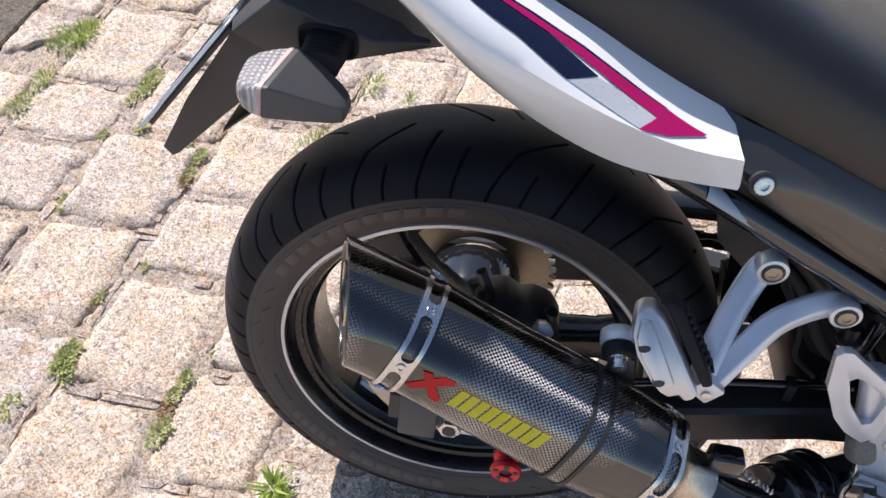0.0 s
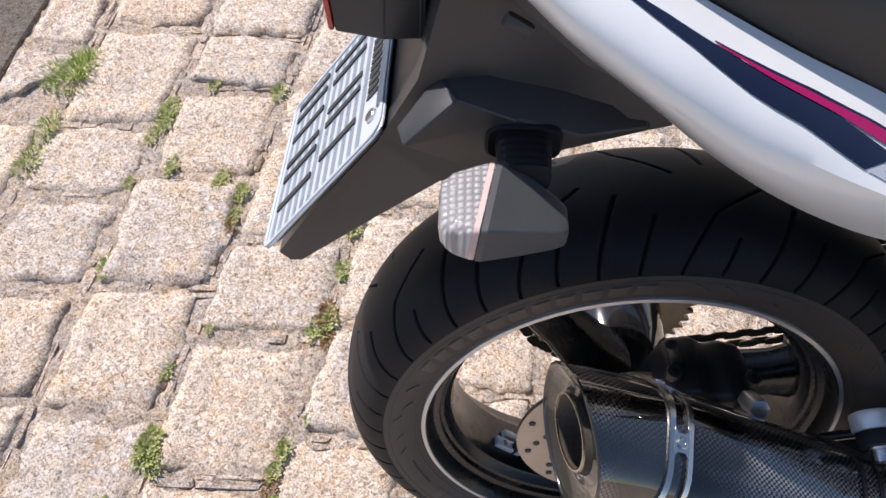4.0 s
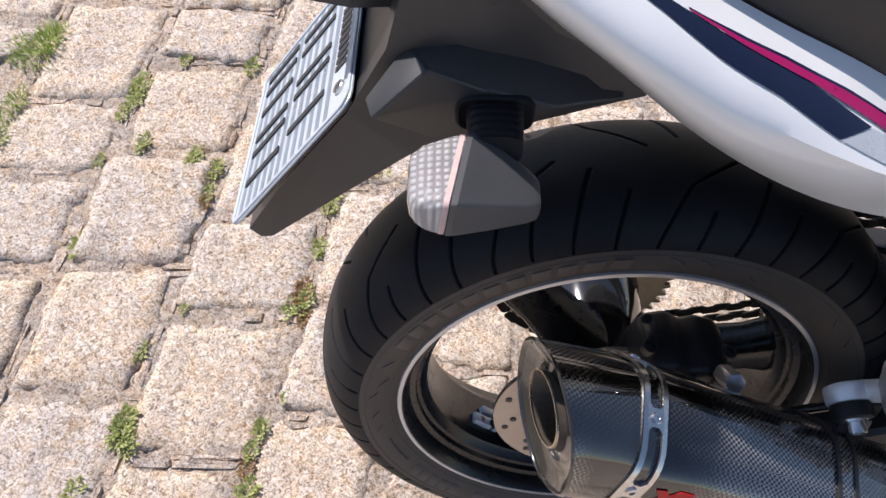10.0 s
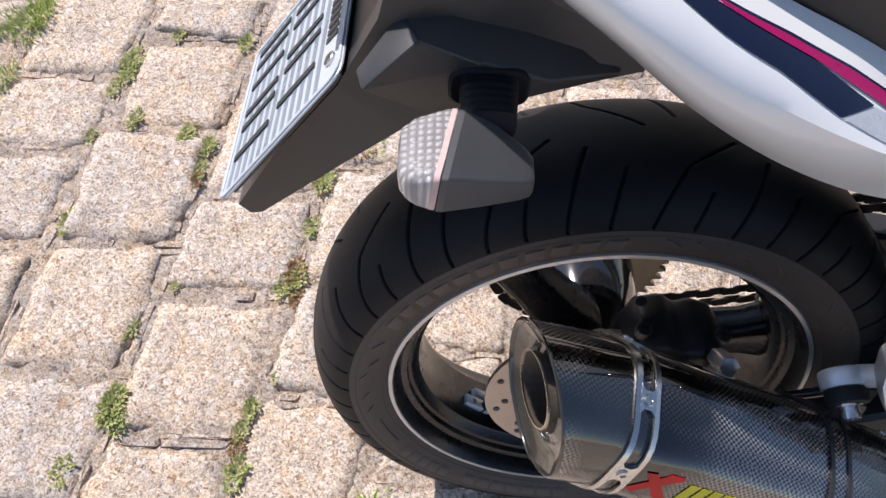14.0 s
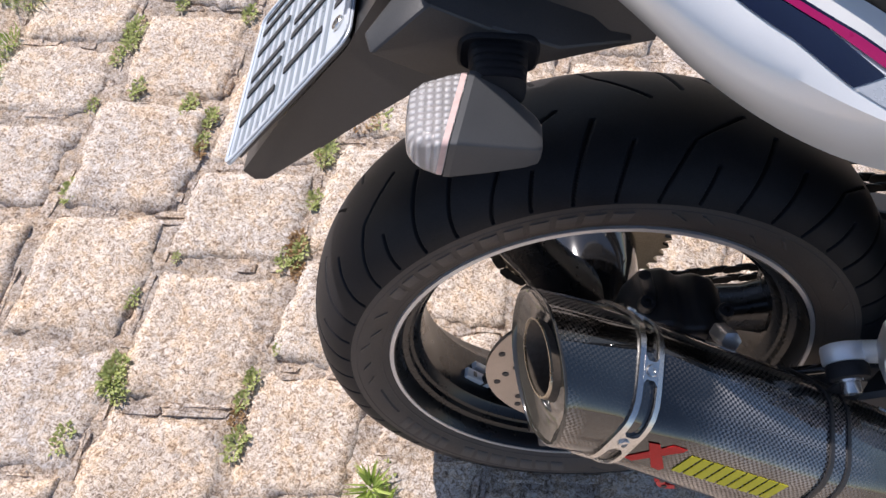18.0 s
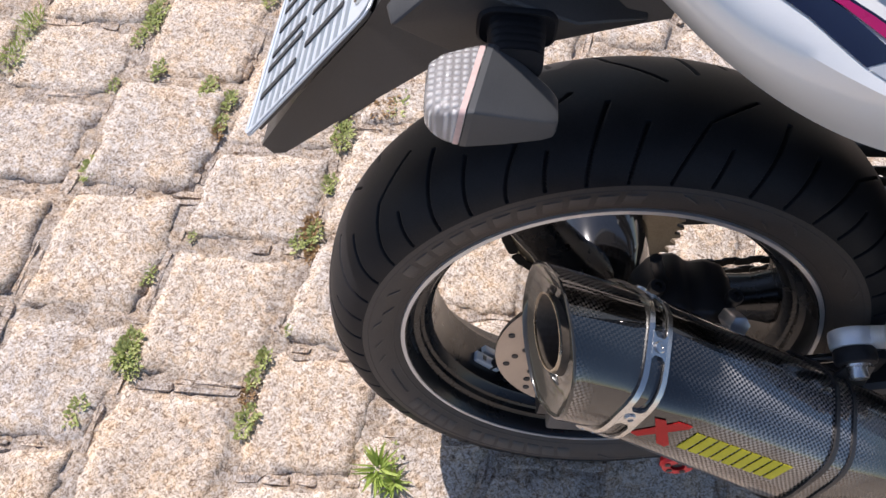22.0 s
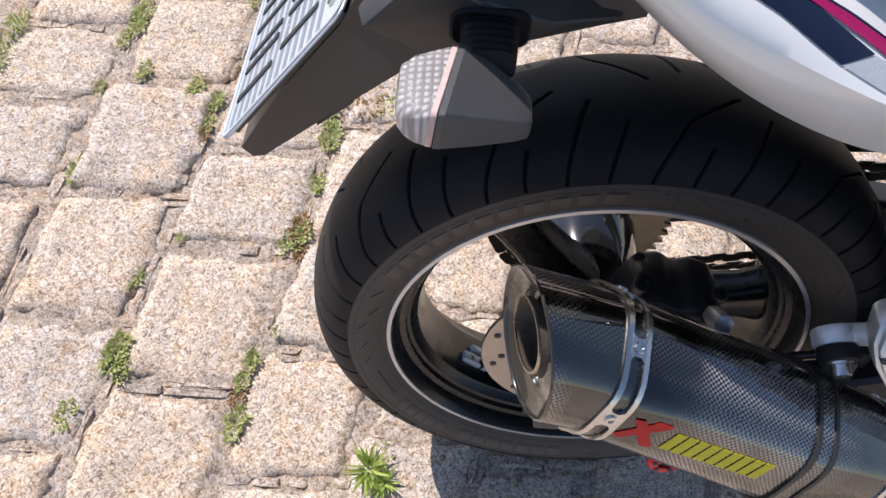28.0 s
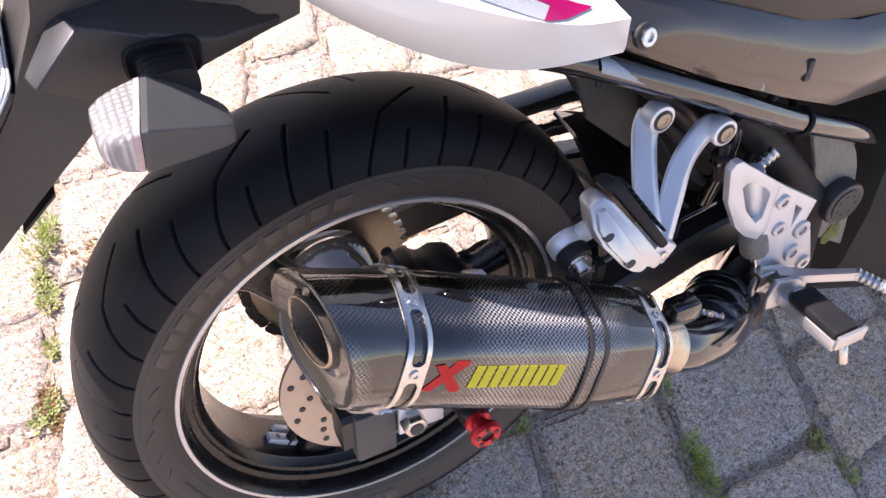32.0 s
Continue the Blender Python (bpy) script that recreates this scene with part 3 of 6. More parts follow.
tyre = build_tyre()
for sd in (-1, 1):
    pr = [(tyre_profile(w)[0], sd * tyre_profile(w)[1]) for w in [SHOULDER * i / 12 for i in range(13)]]
    pr += [(pr[-1][0] - 0.0015, pr[-1][1] - sd * 0.006), (pr[0][0], pr[0][1] - sd * 0.006)]
    v, f = ring_y([(r, y + WHEEL_Y) for r, y in pr], 160)
    raw("sidewall", v, f, M_SIDE, tyre, "brownish black sidewall with raised marks")

# rim, spokes, hub
rp = [(0.2285, -0.0775), (0.2275, -0.0812), (0.2225, -0.0812), (0.2195, -0.0765), (0.2165, -0.066), (0.2150, -0.060), (0.2085, -0.0575), (0.2075, -0.050), (0.2035, -0.048), (0.1985, -0.038), (0.1955, -0.036), (0.192, 0.0), (0.196, 0.040), (0.2075, 0.052), (0.2165, 0.066), (0.2195, 0.0765), (0.2225, 0.0812), (0.2275, 0.0812), (0.2285, 0.0775), (0.2245, 0.06), (0.204, 0.0), (0.2245, -0.06)]
def across(y):
    """Places a point of the rim's section across the wheel's true width."""
    return (y + 0.0812) * 0.8436 - 0.0812


v, f = ring_y([(r, across(y)) for r, y in rp], 160)
rim = raw("rim", v, f, M_RIM, core, "gloss black cast rim with a silver lip")
for sd in (-1, 1):
    v, f = ring_y([(0.2290, across(sd * 0.0790)), (0.2280, across(sd * 0.0824)), (0.2238, across(sd * 0.0826)), (0.2236, across(sd * 0.0806))], 160)
    raw("rim_stripe", v, f, M_STRIPE, rim, "bright silver line round the rim")
for ang in (8, 128, 248):
    rings = []
    for r, hw, hy in ((0.035, 0.034, 0.036), (0.08, 0.026, 0.030), (0.13, 0.022, 0.024), (0.17, 0.024, 0.022), (0.199, 0.034, 0.024)):
        c, s = math.cos(radians(ang)), math.sin(radians(ang))
        ring = []
        for q in range(16):
            t = 2 * math.pi * (q + 0.5) / 16
            a = math.copysign(abs(math.cos(t)) ** 0.5, math.cos(t)) * hw
            b = math.copysign(abs(math.sin(t)) ** 0.5, math.sin(t)) * hy
            ring.append((r * c - a * s, b + WHEEL_Y, r * s + a * c))
        rings.append(ring)
    part("spoke", loft(rings), M_RIM, rim)
v, f = ring_y([(0.012, -0.095), (0.036, -0.095), (0.042, -0.085), (0.042, -0.03), (0.052, 0.0), (0.062, 0.03), (0.066, 0.078), (0.06, 0.088), (0.012, 0.088)], 48)
raw("hub", v, f, M_GLOSS, rim)

# raised marks on the right sidewall: plain bars where the lettering runs
def side_y(r):
    """Half width of the sidewall at a radius."""
    if r <= 0.2595:
        return tyre_profile(max(0.0, (r - RIM_R + 0.004) / 0.036 * 0.3))[1]
    return TYRE_H * math.cos(math.asin(((r - 0.2595) / (TYRE_R - 0.2595)) ** 1.25)) ** 0.92


def sidewall_bar(a0, a1, r0, r1, name="sidewall_bar", lean=0.0, lift=0.0015):
    """A raised bar that follows the sidewall, with bevelled flanks."""
    n = 4
    rings = []
    for i in range(n + 1):
        a = a0 + (a1 - a0) * i / n
        ring = []
        for r, up in ((r0, -0.0004), (r0 + 0.0006, lift), ((r0 + r1) / 2, lift), (r1 - 0.0006, lift), (r1, -0.0004)):
            aa = radians(a + lean * (r - r0) / (r1 - r0))
            ring.append((r * math.cos(aa), WHEEL_Y - side_y(r) - (up if 0 < i < n else up * 0.4), r * math.sin(aa)))
        rings.append(ring)
    part(name, loft(rings, False, False), M_MARK, tyre, "", 60)


for k in range(11):
    sidewall_bar(153 - 5.35 * k, 149.0 - 5.35 * k, 0.2440, 0.2600, lean=-1.0)
for k in range(5):
    sidewall_bar(213 + 4.0 * k, 216.0 + 4.0 * k, 0.2430, 0.2600, lean=1.0)
for k in range(7):
    sidewall_bar(238 + 4.9 * k, 241.8 + 4.9 * k, 0.2430, 0.2600, lean=1.0)
for k in range(12):
    sidewall_bar(196 + 1.1 * k, 196.6 + 1.1 * k, 0.2445, 0.2480)
for a0, r0 in ((158, 0.2475), (166, 0.243), (172, 0.2505), (181, 0.2475), (188, 0.247), (84, 0.2525), (78, 0.2525), (60, 0.2525), (40, 0.2525), (31, 0.2525), (66, 0.2425), (280, 0.2525), (300, 0.2525)):
    sidewall_bar(a0, a0 + 0.9, r0, r0 + 0.009, lean=3.0)
for sd in (-1, 1):
    for r in (0.2365, 0.2640):
        v, f = ring_y([(q, WHEEL_Y + sd * (side_y(q) + up)) for q, up in ((r - 0.0012, -0.0003), (r - 0.0004, 0.0006), (r + 0.0004, 0.0006), (r + 0.0012, -0.0003))], 160, False)
        raw("sidewall_ridge", v, f, M_SIDE, tyre, "", 60)

# balance weights stuck inside the rim
def weight(ang, y):
    c, s = math.cos(radians(ang)), math.sin(radians(ang))
    m = Matrix(((c, 0, -s, 0), (0, 1, 0, 0), (s, 0, c, 0), (0, 0, 0, 1)))
    for dy, dz, ln, hw in ((0.0, 0.0, 0.021, 0.0065), (0.016, 0.003, 0.010, 0.0050)):
        part("balance_weight", box((0.1895 - 0.004, y + dy - hw, -ln + dz), (0.1965, y + dy + hw, ln + dz), 0.0012, m), M_PLATE, rim, "small grey stick-on weight")
    for dz in (-0.008, 0.008):
        part("weight_groove", box((0.1853, y - 0.0035, dz - 0.003), (0.1858, y + 0.0035, dz + 0.003), 0.0, m), M_GREYCAST, rim)


weight(232, -0.019)
part("valve", rod((0.170 * math.cos(radians(235)), -0.02, 0.170 * math.sin(radians(235))), (0.195 * math.cos(radians(235)), -0.02, 0.195 * math.sin(radians(235))), 0.006, 12, 0.001), M_RUBBER, rim)

# brake disc with drilled holes on the right of the wheel
def build_disc(ro, ri, y, th):
    n = 72
    v, f = ring_y([(ro, y - th / 2), (ro, y + th / 2), (ri, y + th / 2), (ri, y - th / 2)], n)
    return v, f


v, f = build_disc(0.122, 0.078, -0.090, 0.005)
disc = raw("brake_disc", v, f, M_DISC, core, "drilled steel brake disc")
# the holes are black plugs; their inner shade is only colour
for i in range(12):
    for q, r in enumerate((0.089, 0.100, 0.111)):
        t = radians(i * 30 + q * 8)
        part("disc_hole", rod((r * math.cos(t), -0.0935, r * math.sin(t)), (r * math.cos(t), -0.0865, r * math.sin(t)), 0.0038, 10), M_INK_SHADE, disc)
v, f = ring_y([(0.078, -0.094), (0.078, -0.086), (0.040, -0.086), (0.040, -0.094)], 40)
raw("disc_carrier", v, f, M_SATIN, disc)

# sprocket and chain on the left
def build_sprocket(r, teeth, y):
    poly = []
    for i in range(teeth):
        for d, rr in ((0.0, r - 0.006), (0.2, r - 0.005), (0.42, r + 0.004), (0.58, r + 0.004), (0.8, r - 0.005)):
            t = 2 * math.pi * (i + d) / teeth
            poly.append((rr * math.cos(t), rr * math.sin(t)))
    rings = []
    for rr, yy in ((0, y), (1, y), (1, y + 0.007), (0, y + 0.007)):
        rings.append([((p[0] if rr else 0.062 * math.cos(2 * math.pi * i / len(poly))), yy, (p[1] if rr else 0.062 * math.sin(2 * math.pi * i / len(poly)))) for i, p in enumerate(poly)])
    return loft(rings + [rings[0]], True, False)


sprocket = part("sprocket", build_sprocket(0.110, 45, 0.098), M_GOLD, core, "tan steel chain sprocket")
CHAIN_Y = 0.1015
chain_pts = []
for i in range(30):
    t = radians(90 + 180 * i / 29)
    chain_pts.append((0.110 * math.cos(t), CHAIN_Y, 0.110 * math.sin(t)))
top = [(0.62 - 0.0159 * i, CHAIN_Y, 0.132 + (0.110 - 0.132) * i / 39) for i in range(39)]
bot = [(0.0159 * i, CHAIN_Y, -0.110 + 0.150 * i / 39) for i in range(1, 40)]
chain = None
links = top + [chain_pts[i] for i in range(0, 30, 1)][::2] + bot
for i, (p, q) in enumerate(zip(links, links[1:])):
    p, q = Vector(p), Vector(q)
    if chain is None:
        chain = bpart("chain", rod(p + Vector((0, -0.004, 0)), p + Vector((0, 0.004, 0)), 0.005, 8), M_CHAIN, "greasy black drive chain")
    d = (q - p).normalized()
    w = 0.008 if i % 2 else 0.0055
    for sd in (-1, 1):
        o = Vector((0, sd * w, 0))
        n = Vector((-d.z, 0, d.x))
        m = (p + q) / 2
        poly = [(-0.0118, -0.004), (-0.008, -0.0066), (0.008, -0.0066), (0.0118, -0.004), (0.0118, 0.004), (0.008, 0.0066), (-0.008, 0.0066), (-0.0118, 0.004)]
        part("chain_link", prism(poly, m + o, d, n, (0, sd, 0), 0.0018), M_CHAIN, chain)

# swingarm: two box arms and a cross piece
def swing_side(side):
    """One arm: straight beside the wheel, drawn in and up towards the pivot."""
    rings = []
    for x, yo, yi, z0, z1 in ((-0.075, 0.158, 0.124, -0.028, 0.026), (0.06, 0.158, 0.124, -0.030, 0.032), (0.16, 0.157, 0.120, -0.008, 0.055), (0.25, 0.153, 0.112, 0.014, 0.074), (0.34, 0.136, 0.092, 0.018, 0.078), (0.42, 0.120, 0.076, 0.020, 0.080), (0.58, 0.108, 0.07, 0.028, 0.09)):
        rings.append([(x, -side * y, z) for y, z in ((yo, z0 + 0.006), (yo, z1 - 0.006), (yo - 0.005, z1), (yi + 0.005, z1), (yi, z1 - 0.006), (yi, z0 + 0.006), (yi + 0.005, z0), (yo - 0.005, z0))])
    return loft(rings)


swing = bpart("swingarm", swing_side(1), M_SATIN, "satin black swingarm", 30)
part("left_arm", swing_side(-1), M_SATIN, swing, "", 30)
part("cross_piece", box((0.40, -0.090, 0.0), (0.53, 0.090, 0.075), 0.012), M_SATIN, swing)
part("hose_guide", tube(smooth_path([(0.14, -0.130, 0.062), (0.24, -0.128, 0.094), (0.34, -0.112, 0.098), (0.44, -0.098, 0.102)], 5), 0.0055, 12), M_GLOSS, swing, "black brake hose along the swingarm")
for x, y, z in ((0.25, -0.128, 0.086), (0.37, -0.108, 0.090)):
    part("hose_clip", box((x - 0.006, y - 0.009, z - 0.012), (x + 0.006, y + 0.009, z + 0.016), 0.003), M_DARK, swing)
part("end_cap", box((-0.062, -0.163, -0.046), (-0.016, -0.117, 0.026), 0.003), M_GREYPL, swing, "grey swingarm end cap")
blk = bpart("axle_block", prism([(-0.014, -0.024), (0.04, -0.024), (0.04, 0.026), (-0.014, 0.026)], (0.0, -0.158, 0), (1, 0, 0), (0, 0, 1), (0, -1, 0), 0.006, 0.002), M_ALU, "pale metal chain adjuster plate")
part("axle_nut", rod((0, -0.164, 0), (0, -0.180, 0), 0.014, 6, 0.001), M_STEEL, blk)
# black disc painted where the bore would lie in shade
part("axle_bore", rod((0, -0.180, 0), (0, -0.1815, 0), 0.008, 16), M_INK_SHADE, blk)

# caliper over the disc
cal = bpart("brake_caliper", prism([(0.000, 0.078), (0.014, 0.062), (0.074, 0.058), (0.100, 0.076), (0.104, 0.118), (0.088, 0.142), (0.066, 0.150), (0.052, 0.143), (0.036, 0.156), (0.012, 0.148), (0.002, 0.122)], (0, -0.134, 0), (1, 0, 0), (0, 0, 1), (0, 1, 0), 0.072, 0.009, 3), M_SATIN, "black rear brake caliper")
for i in range(3):
    part("caliper_rib", prism([(0.018 + i * 0.026, 0.074), (0.028 + i * 0.026, 0.072), (0.030 + i * 0.026, 0.140), (0.020 + i * 0.026, 0.142)], (0, -0.139, 0), (1, 0, 0), (0, 0, 1), (0, 1, 0), 0.008, 0.002), M_SATIN, cal)
for x, z in ((0.012, 0.152), (0.088, 0.146)):
    bolt("caliper_bolt", (x, -0.112, z), (0, -0.2, 1), 0.008, 0.010, cal, M_SATIN)
part("caliper_cap", rod((0.05, -0.130, 0.11), (0.05, -0.140, 0.11), 0.019, 24, 0.002), M_SATIN, cal)
part("bleed_screw", rod((0.02, -0.10, 0.15), (0.005, -0.10, 0.185), 0.006, 12, 0.001), M_SATIN, cal)
part("banjo_bolt", rod((0.078, -0.135, 0.150), (0.080, -0.157, 0.166), 0.010, 6, 0.001), M_ALU_SAT, cal, "shiny steel hose bolt")

# red paddock spool
def spool(parent_at):
    x, y, z = parent_at
    prof = [(0.0075, y + 0.022), (0.0155, y + 0.022), (0.0155, y + 0.017), (0.011, y + 0.014), (0.011, y + 0.009), (0.0175, y + 0.005), (0.0185, y), (0.0165, y - 0.004), (0.0075, y - 0.004)]
    v, f = ring_y(prof, 32)
    ob = braw("paddock_spool", [(a + x, b, c + z) for a, b, c in v], f, M_RED, "red anodised swingarm spool with drilled face")
    # drilled holes drawn as plugs, with the shade inside as black colour
    for i in range(5):
        t = radians(72 * i + 20)
        part("drilled_hole", rod((x + 0.0118 * math.cos(t), y - 0.0048, z + 0.0118 * math.sin(t)), (x + 0.0118 * math.cos(t), y + 0.004, z + 0.0118 * math.sin(t)), 0.0032, 10), M_INK_SHADE, ob)
    part("spool_bolt", rod((x, y + 0.02, z), (x, y - 0.001, z), 0.0075, 12), M_INK_SHADE, ob)
    part("spool_mount", rod((x, y + 0.0215, z), (x, y + 0.055, z), 0.0165, 16), M_SATIN, ob)


spool((0.072, -0.203, -0.024))

# ---- muffler ----
MD = Vector((0.912, -0.030, -0.410)).normalized()
MV = (Vector((0, -1, 0)) - MD * MD.dot(Vector((0, -1, 0)))).normalized()
MU = MV.cross(MD)
if MU.z < 0:
    MU = -MU
MC = Vector((-0.0583, -0.2352, 0.2175))     # centre of the rear band
MUF_TURN, MUF_A = 18.5, 0.0595


def hexagon(apothem, corner=0.6, turn=MUF_TURN, per=5):
    """Rounded hexagon as (v, u) pairs."""
    pts = []
    R = apothem / math.cos(math.pi / 6)
    vs = [(R * math.sin(radians(turn + 30 + 60 * k)), R * math.cos(radians(turn + 30 + 60 * k))) for k in range(6)]
    for k in range(6):
        p, c, n = Vector(vs[k - 1]), Vector(vs[k]), Vector(vs[(k + 1) % 6])
        a, b = c + (p - c) * corner * 0.5, c + (n - c) * corner * 0.5
        for i in range(per):
            t = i / (per - 1)
            q = a * (1 - t) ** 2 + c * 2 * t * (1 - t) + b * t * t
            pts.append((q.x, q.y))
    return pts


def mpoint(s, v, u):
    return MC + MD * s + MV * v + MU * u


def taper(s, v, u):
    """The lower outer corner is drawn in towards the outlet."""
    w = max(0.0, min(1.0, (0.19 - s) / 0.19)) * max(0.0, math.cos(math.atan2(v, u) - radians(MUF_TURN + 90))) ** 3
    return v - 0.199 * 0.012 * w, u + 0.98 * 0.012 * w


def msection(s, apothem, corner=0.6):
    return [mpoint(s, *taper(s, v, u)) for v, u in hexagon(apothem, corner)]


def with_uv(ob, length_axis=True):
    """Lays a UV map in metres round and along the muffler."""
    me = ob.data
    uv = me.uv_layers.new(name="UVMap")
    for poly in me.polygons:
        n = poly.normal
        t = MD.cross(n)
        t = t.normalized() if t.length > 0.2 else MU
        w = n.cross(t)
        for li in poly.loop_indices:
            p = me.vertices[me.loops[li].vertex_index].co - MC
            uv.data[li].uv = (p.dot(w), p.dot(t))
    return ob


MUF_L = 0.285
muffler = with_uv(bpart("muffler", loft([msection(s, a) for s, a in ((0.0, 0.0585), (0.004, MUF_A), (0.05, MUF_A), (0.1, MUF_A), (0.15, MUF_A), (0.19, MUF_A), (MUF_L - 0.06, MUF_A - 0.001), (MUF_L, MUF_A - 0.006))]), M_CARBON, "hexagonal carbon fibre muffler with steel bands", 25))
CUT_V, CUT_U, CUT_S = 0.311, -0.389, -0.0635   # the slanted cut at the outlet
CAP_V, CAP_U = 0.012, 0.0126                    # the cap leans outwards and up


def cut(v, u):
    return CUT_S + CUT_V * v + CUT_U * u


rings = [msection(0.004, 0.0592)]
for k in range(1, 9):
    t = k / 8
    ring = []
    for v, u in hexagon(1.0, 0.6 + 0.3 * t):
        w = 0.0592 * (1 - t) + 0.0525 * t
        a, b2 = taper(0.0, v * w, u * w)
        v, u = a * (1 - t) + (v * w + CAP_V) * t, b2 * (1 - t) + (u * w + CAP_U) * t
        ring.append(mpoint(-0.004 * (1 - t) + t * cut(v, u), v, u))
    rings.append(ring)
with_uv(part("end_cap", loft(rings, True, False), M_CARBON, muffler, "faceted carbon end cap", 25))
last = rings[-1]
cc = sum(last, Vector()) / len(last)


def face_ring(q, depth):
    return [cc + (p - cc) * q + MD * depth for p in last]


part("cap_rim", loft([face_ring(1.0, 0.0), face_ring(0.995, -0.0016), face_ring(0.975, -0.0022), face_ring(0.950, -0.0010), face_ring(0.935, 0.0015)], True, False), M_CAP, muffler, "glossy black slanted rim", 60)
PIPE_V, PIPE_U, PIPE_R = 0.0098, 0.0180, 0.0262


def bore(r, off, n=40):
    """A ring of the outlet pipe where it meets the slanted cut."""
    out = []
    for k in range(n):
        t = 2 * math.pi * k / n
        v, u = PIPE_V + r * math.sin(t), PIPE_U + r * math.cos(t)
        out.append(mpoint(cut(v, u) + off, v, u))
    return out


def scoop(f, depth):
    """Between the rim and the outlet pipe: f from 0 at the rim to 1 at the pipe."""
    out = []
    for p in face_ring(0.935, 0.0015):
        v, u = (p - MC).dot(MV), (p - MC).dot(MU)
        t = math.atan2(v - PIPE_V, u - PIPE_U)
        v2, u2 = PIPE_V + (PIPE_R + 0.0012) * math.sin(t), PIPE_U + (PIPE_R + 0.0012) * math.cos(t)
        v, u = v * (1 - f) + v2 * f, u * (1 - f) + u2 * f
        out.append(mpoint(cut(v, u) + depth, v, u))
    return out


part("end_face", loft([scoop(0.0, 0.0015), scoop(0.2, 0.0045), scoop(0.45, 0.0075), scoop(0.75, 0.0085), scoop(1.0, 0.006)], True, False), M_CAP, muffler, "glossy black dished end face", 60)
part("outlet_bore", loft([bore(PIPE_R - 0.0012, 0.001), bore(PIPE_R - 0.0016, 0.09), bore(0.0005, 0.091)], True, False), M_SOOT, muffler, "sooty inside of the outlet", 50)
part("outlet", loft([bore(PIPE_R + 0.0008, 0.012), bore(PIPE_R + 0.0006, -0.0005), bore(PIPE_R - 0.0008, -0.0005), bore(PIPE_R - 0.0010, 0.012)], True, False), M_SOOT, muffler, "sooty outlet pipe", 50)
part("outlet_lip", loft([bore(PIPE_R + 0.0008, -0.0004), bore(PIPE_R + 0.0006, -0.0022), bore(PIPE_R - 0.0008, -0.0022), bore(PIPE_R - 0.0008, -0.0004)], True, False), M_TITAN, muffler, "thin bare metal lip", 50)


def band(s0, width, apothem):
    """A steel band whose web is cut out between its screws."""
    prof = [msection(s0 - width / 2, apothem), msection(s0 - width / 2, apothem + 0.0022), msection(s0 - width / 2 + 0.0045, apothem + 0.0026), msection(s0 - width / 2 + 0.0045, apothem + 0.0006)]
    prof2 = [msection(s0 + width / 2 - 0.0045, apothem + 0.0006), msection(s0 + width / 2 - 0.0045, apothem + 0.0026), msection(s0 + width / 2, apothem + 0.0022), msection(s0 + width / 2, apothem)]
    return prof, prof2


for s0, ap in ((0.0, MUF_A), (0.2765, MUF_A - 0.0052)):
    a, b2 = band(s0, 0.021, ap)
    hoop = part("band", loft(a, True, False), M_STEEL, muffler, "bright steel band with cut-outs", 40)
    part("band_edge", loft(b2, True, False), M_STEEL, hoop, "", 40)
    for k in range(6):
        mid = radians(MUF_TURN + 60 * k)
        nv, nu = math.sin(mid), math.cos(mid)
        tv, tu = math.cos(mid), -math.sin(mid)
        at = mpoint(s0, *taper(s0, nv * ap, nu * ap))
        nn, tt = MV * nv + MU * nu, MV * tv + MU * tu
        part("band_web", prism([(-0.0065, -0.011), (-0.003, -0.007), (0.003, -0.007), (0.0065, -0.011), (0.0065, 0.011), (0.003, 0.007), (-0.003, 0.007), (-0.0065, 0.011)], at, MD, tt, nn, 0.0027), M_STEEL, hoop)
        bolt("rivet", at + nn * 0.0024, nn, 0.0045, 0.002, hoop)
# black strap round the body, with its hanger
for s0 in (0.178, 0.196):
    part("strap_edge", loft([msection(s0 - 0.002, MUF_A + 0.0002), msection(s0 - 0.002, MUF_A + 0.0022), msection(s0 + 0.002, MUF_A + 0.0022), msection(s0 + 0.002, MUF_A + 0.0002)], True, False), M_SATIN, muffler, "", 40)
with_uv(part("strap", loft([msection(0.178, MUF_A + 0.0002), msection(0.178, MUF_A + 0.001), msection(0.196, MUF_A + 0.001), msection(0.196, MUF_A + 0.0002)], True, False), M_CARBON, muffler, "", 40))
# printed logo shapes on the outer face: a red mark and slanted yellow bars
mid = radians(MUF_TURN + 60)
FN = MV * math.sin(mid) + MU * math.cos(mid)
FT = -(MV * math.cos(mid) - MU * math.sin(mid))
FO = mpoint(0, math.sin(mid) * MUF_A, math.cos(mid) * MUF_A)


def print_bar(name, poly, material, lift=0.0):
    part(name, prism(poly, FO + FN * (0.0004 + lift) + FT * 0.004, MD, FT, FN, 0.0004), material, muffler, "")


print_bar("red_mark", [(0.011, -0.011), (0.019, -0.0125), (0.049, 0.0110), (0.050, 0.0145), (0.038, 0.0145)], M_REDPRINT)
print_bar("red_mark", [(0.018, 0.0105), (0.027, 0.0120), (0.047, -0.0100), (0.045, -0.0135), (0.037, -0.0125)], M_REDPRINT, 0.0004)
for i in range(9):
    x0 = 0.054 + i * 0.0108
    print_bar("yellow_bar", [(x0, -0.010), (x0 + 0.0085, -0.010), (x0 + 0.0125, 0.010), (x0 + 0.004, 0.010)], M_YELLOW)
# collar and link pipe
def mcirc(s, r, n=32):
    return [mpoint(s, r * math.sin(2 * math.pi * k / n), r * math.cos(2 * math.pi * k / n)) for k in range(n)]


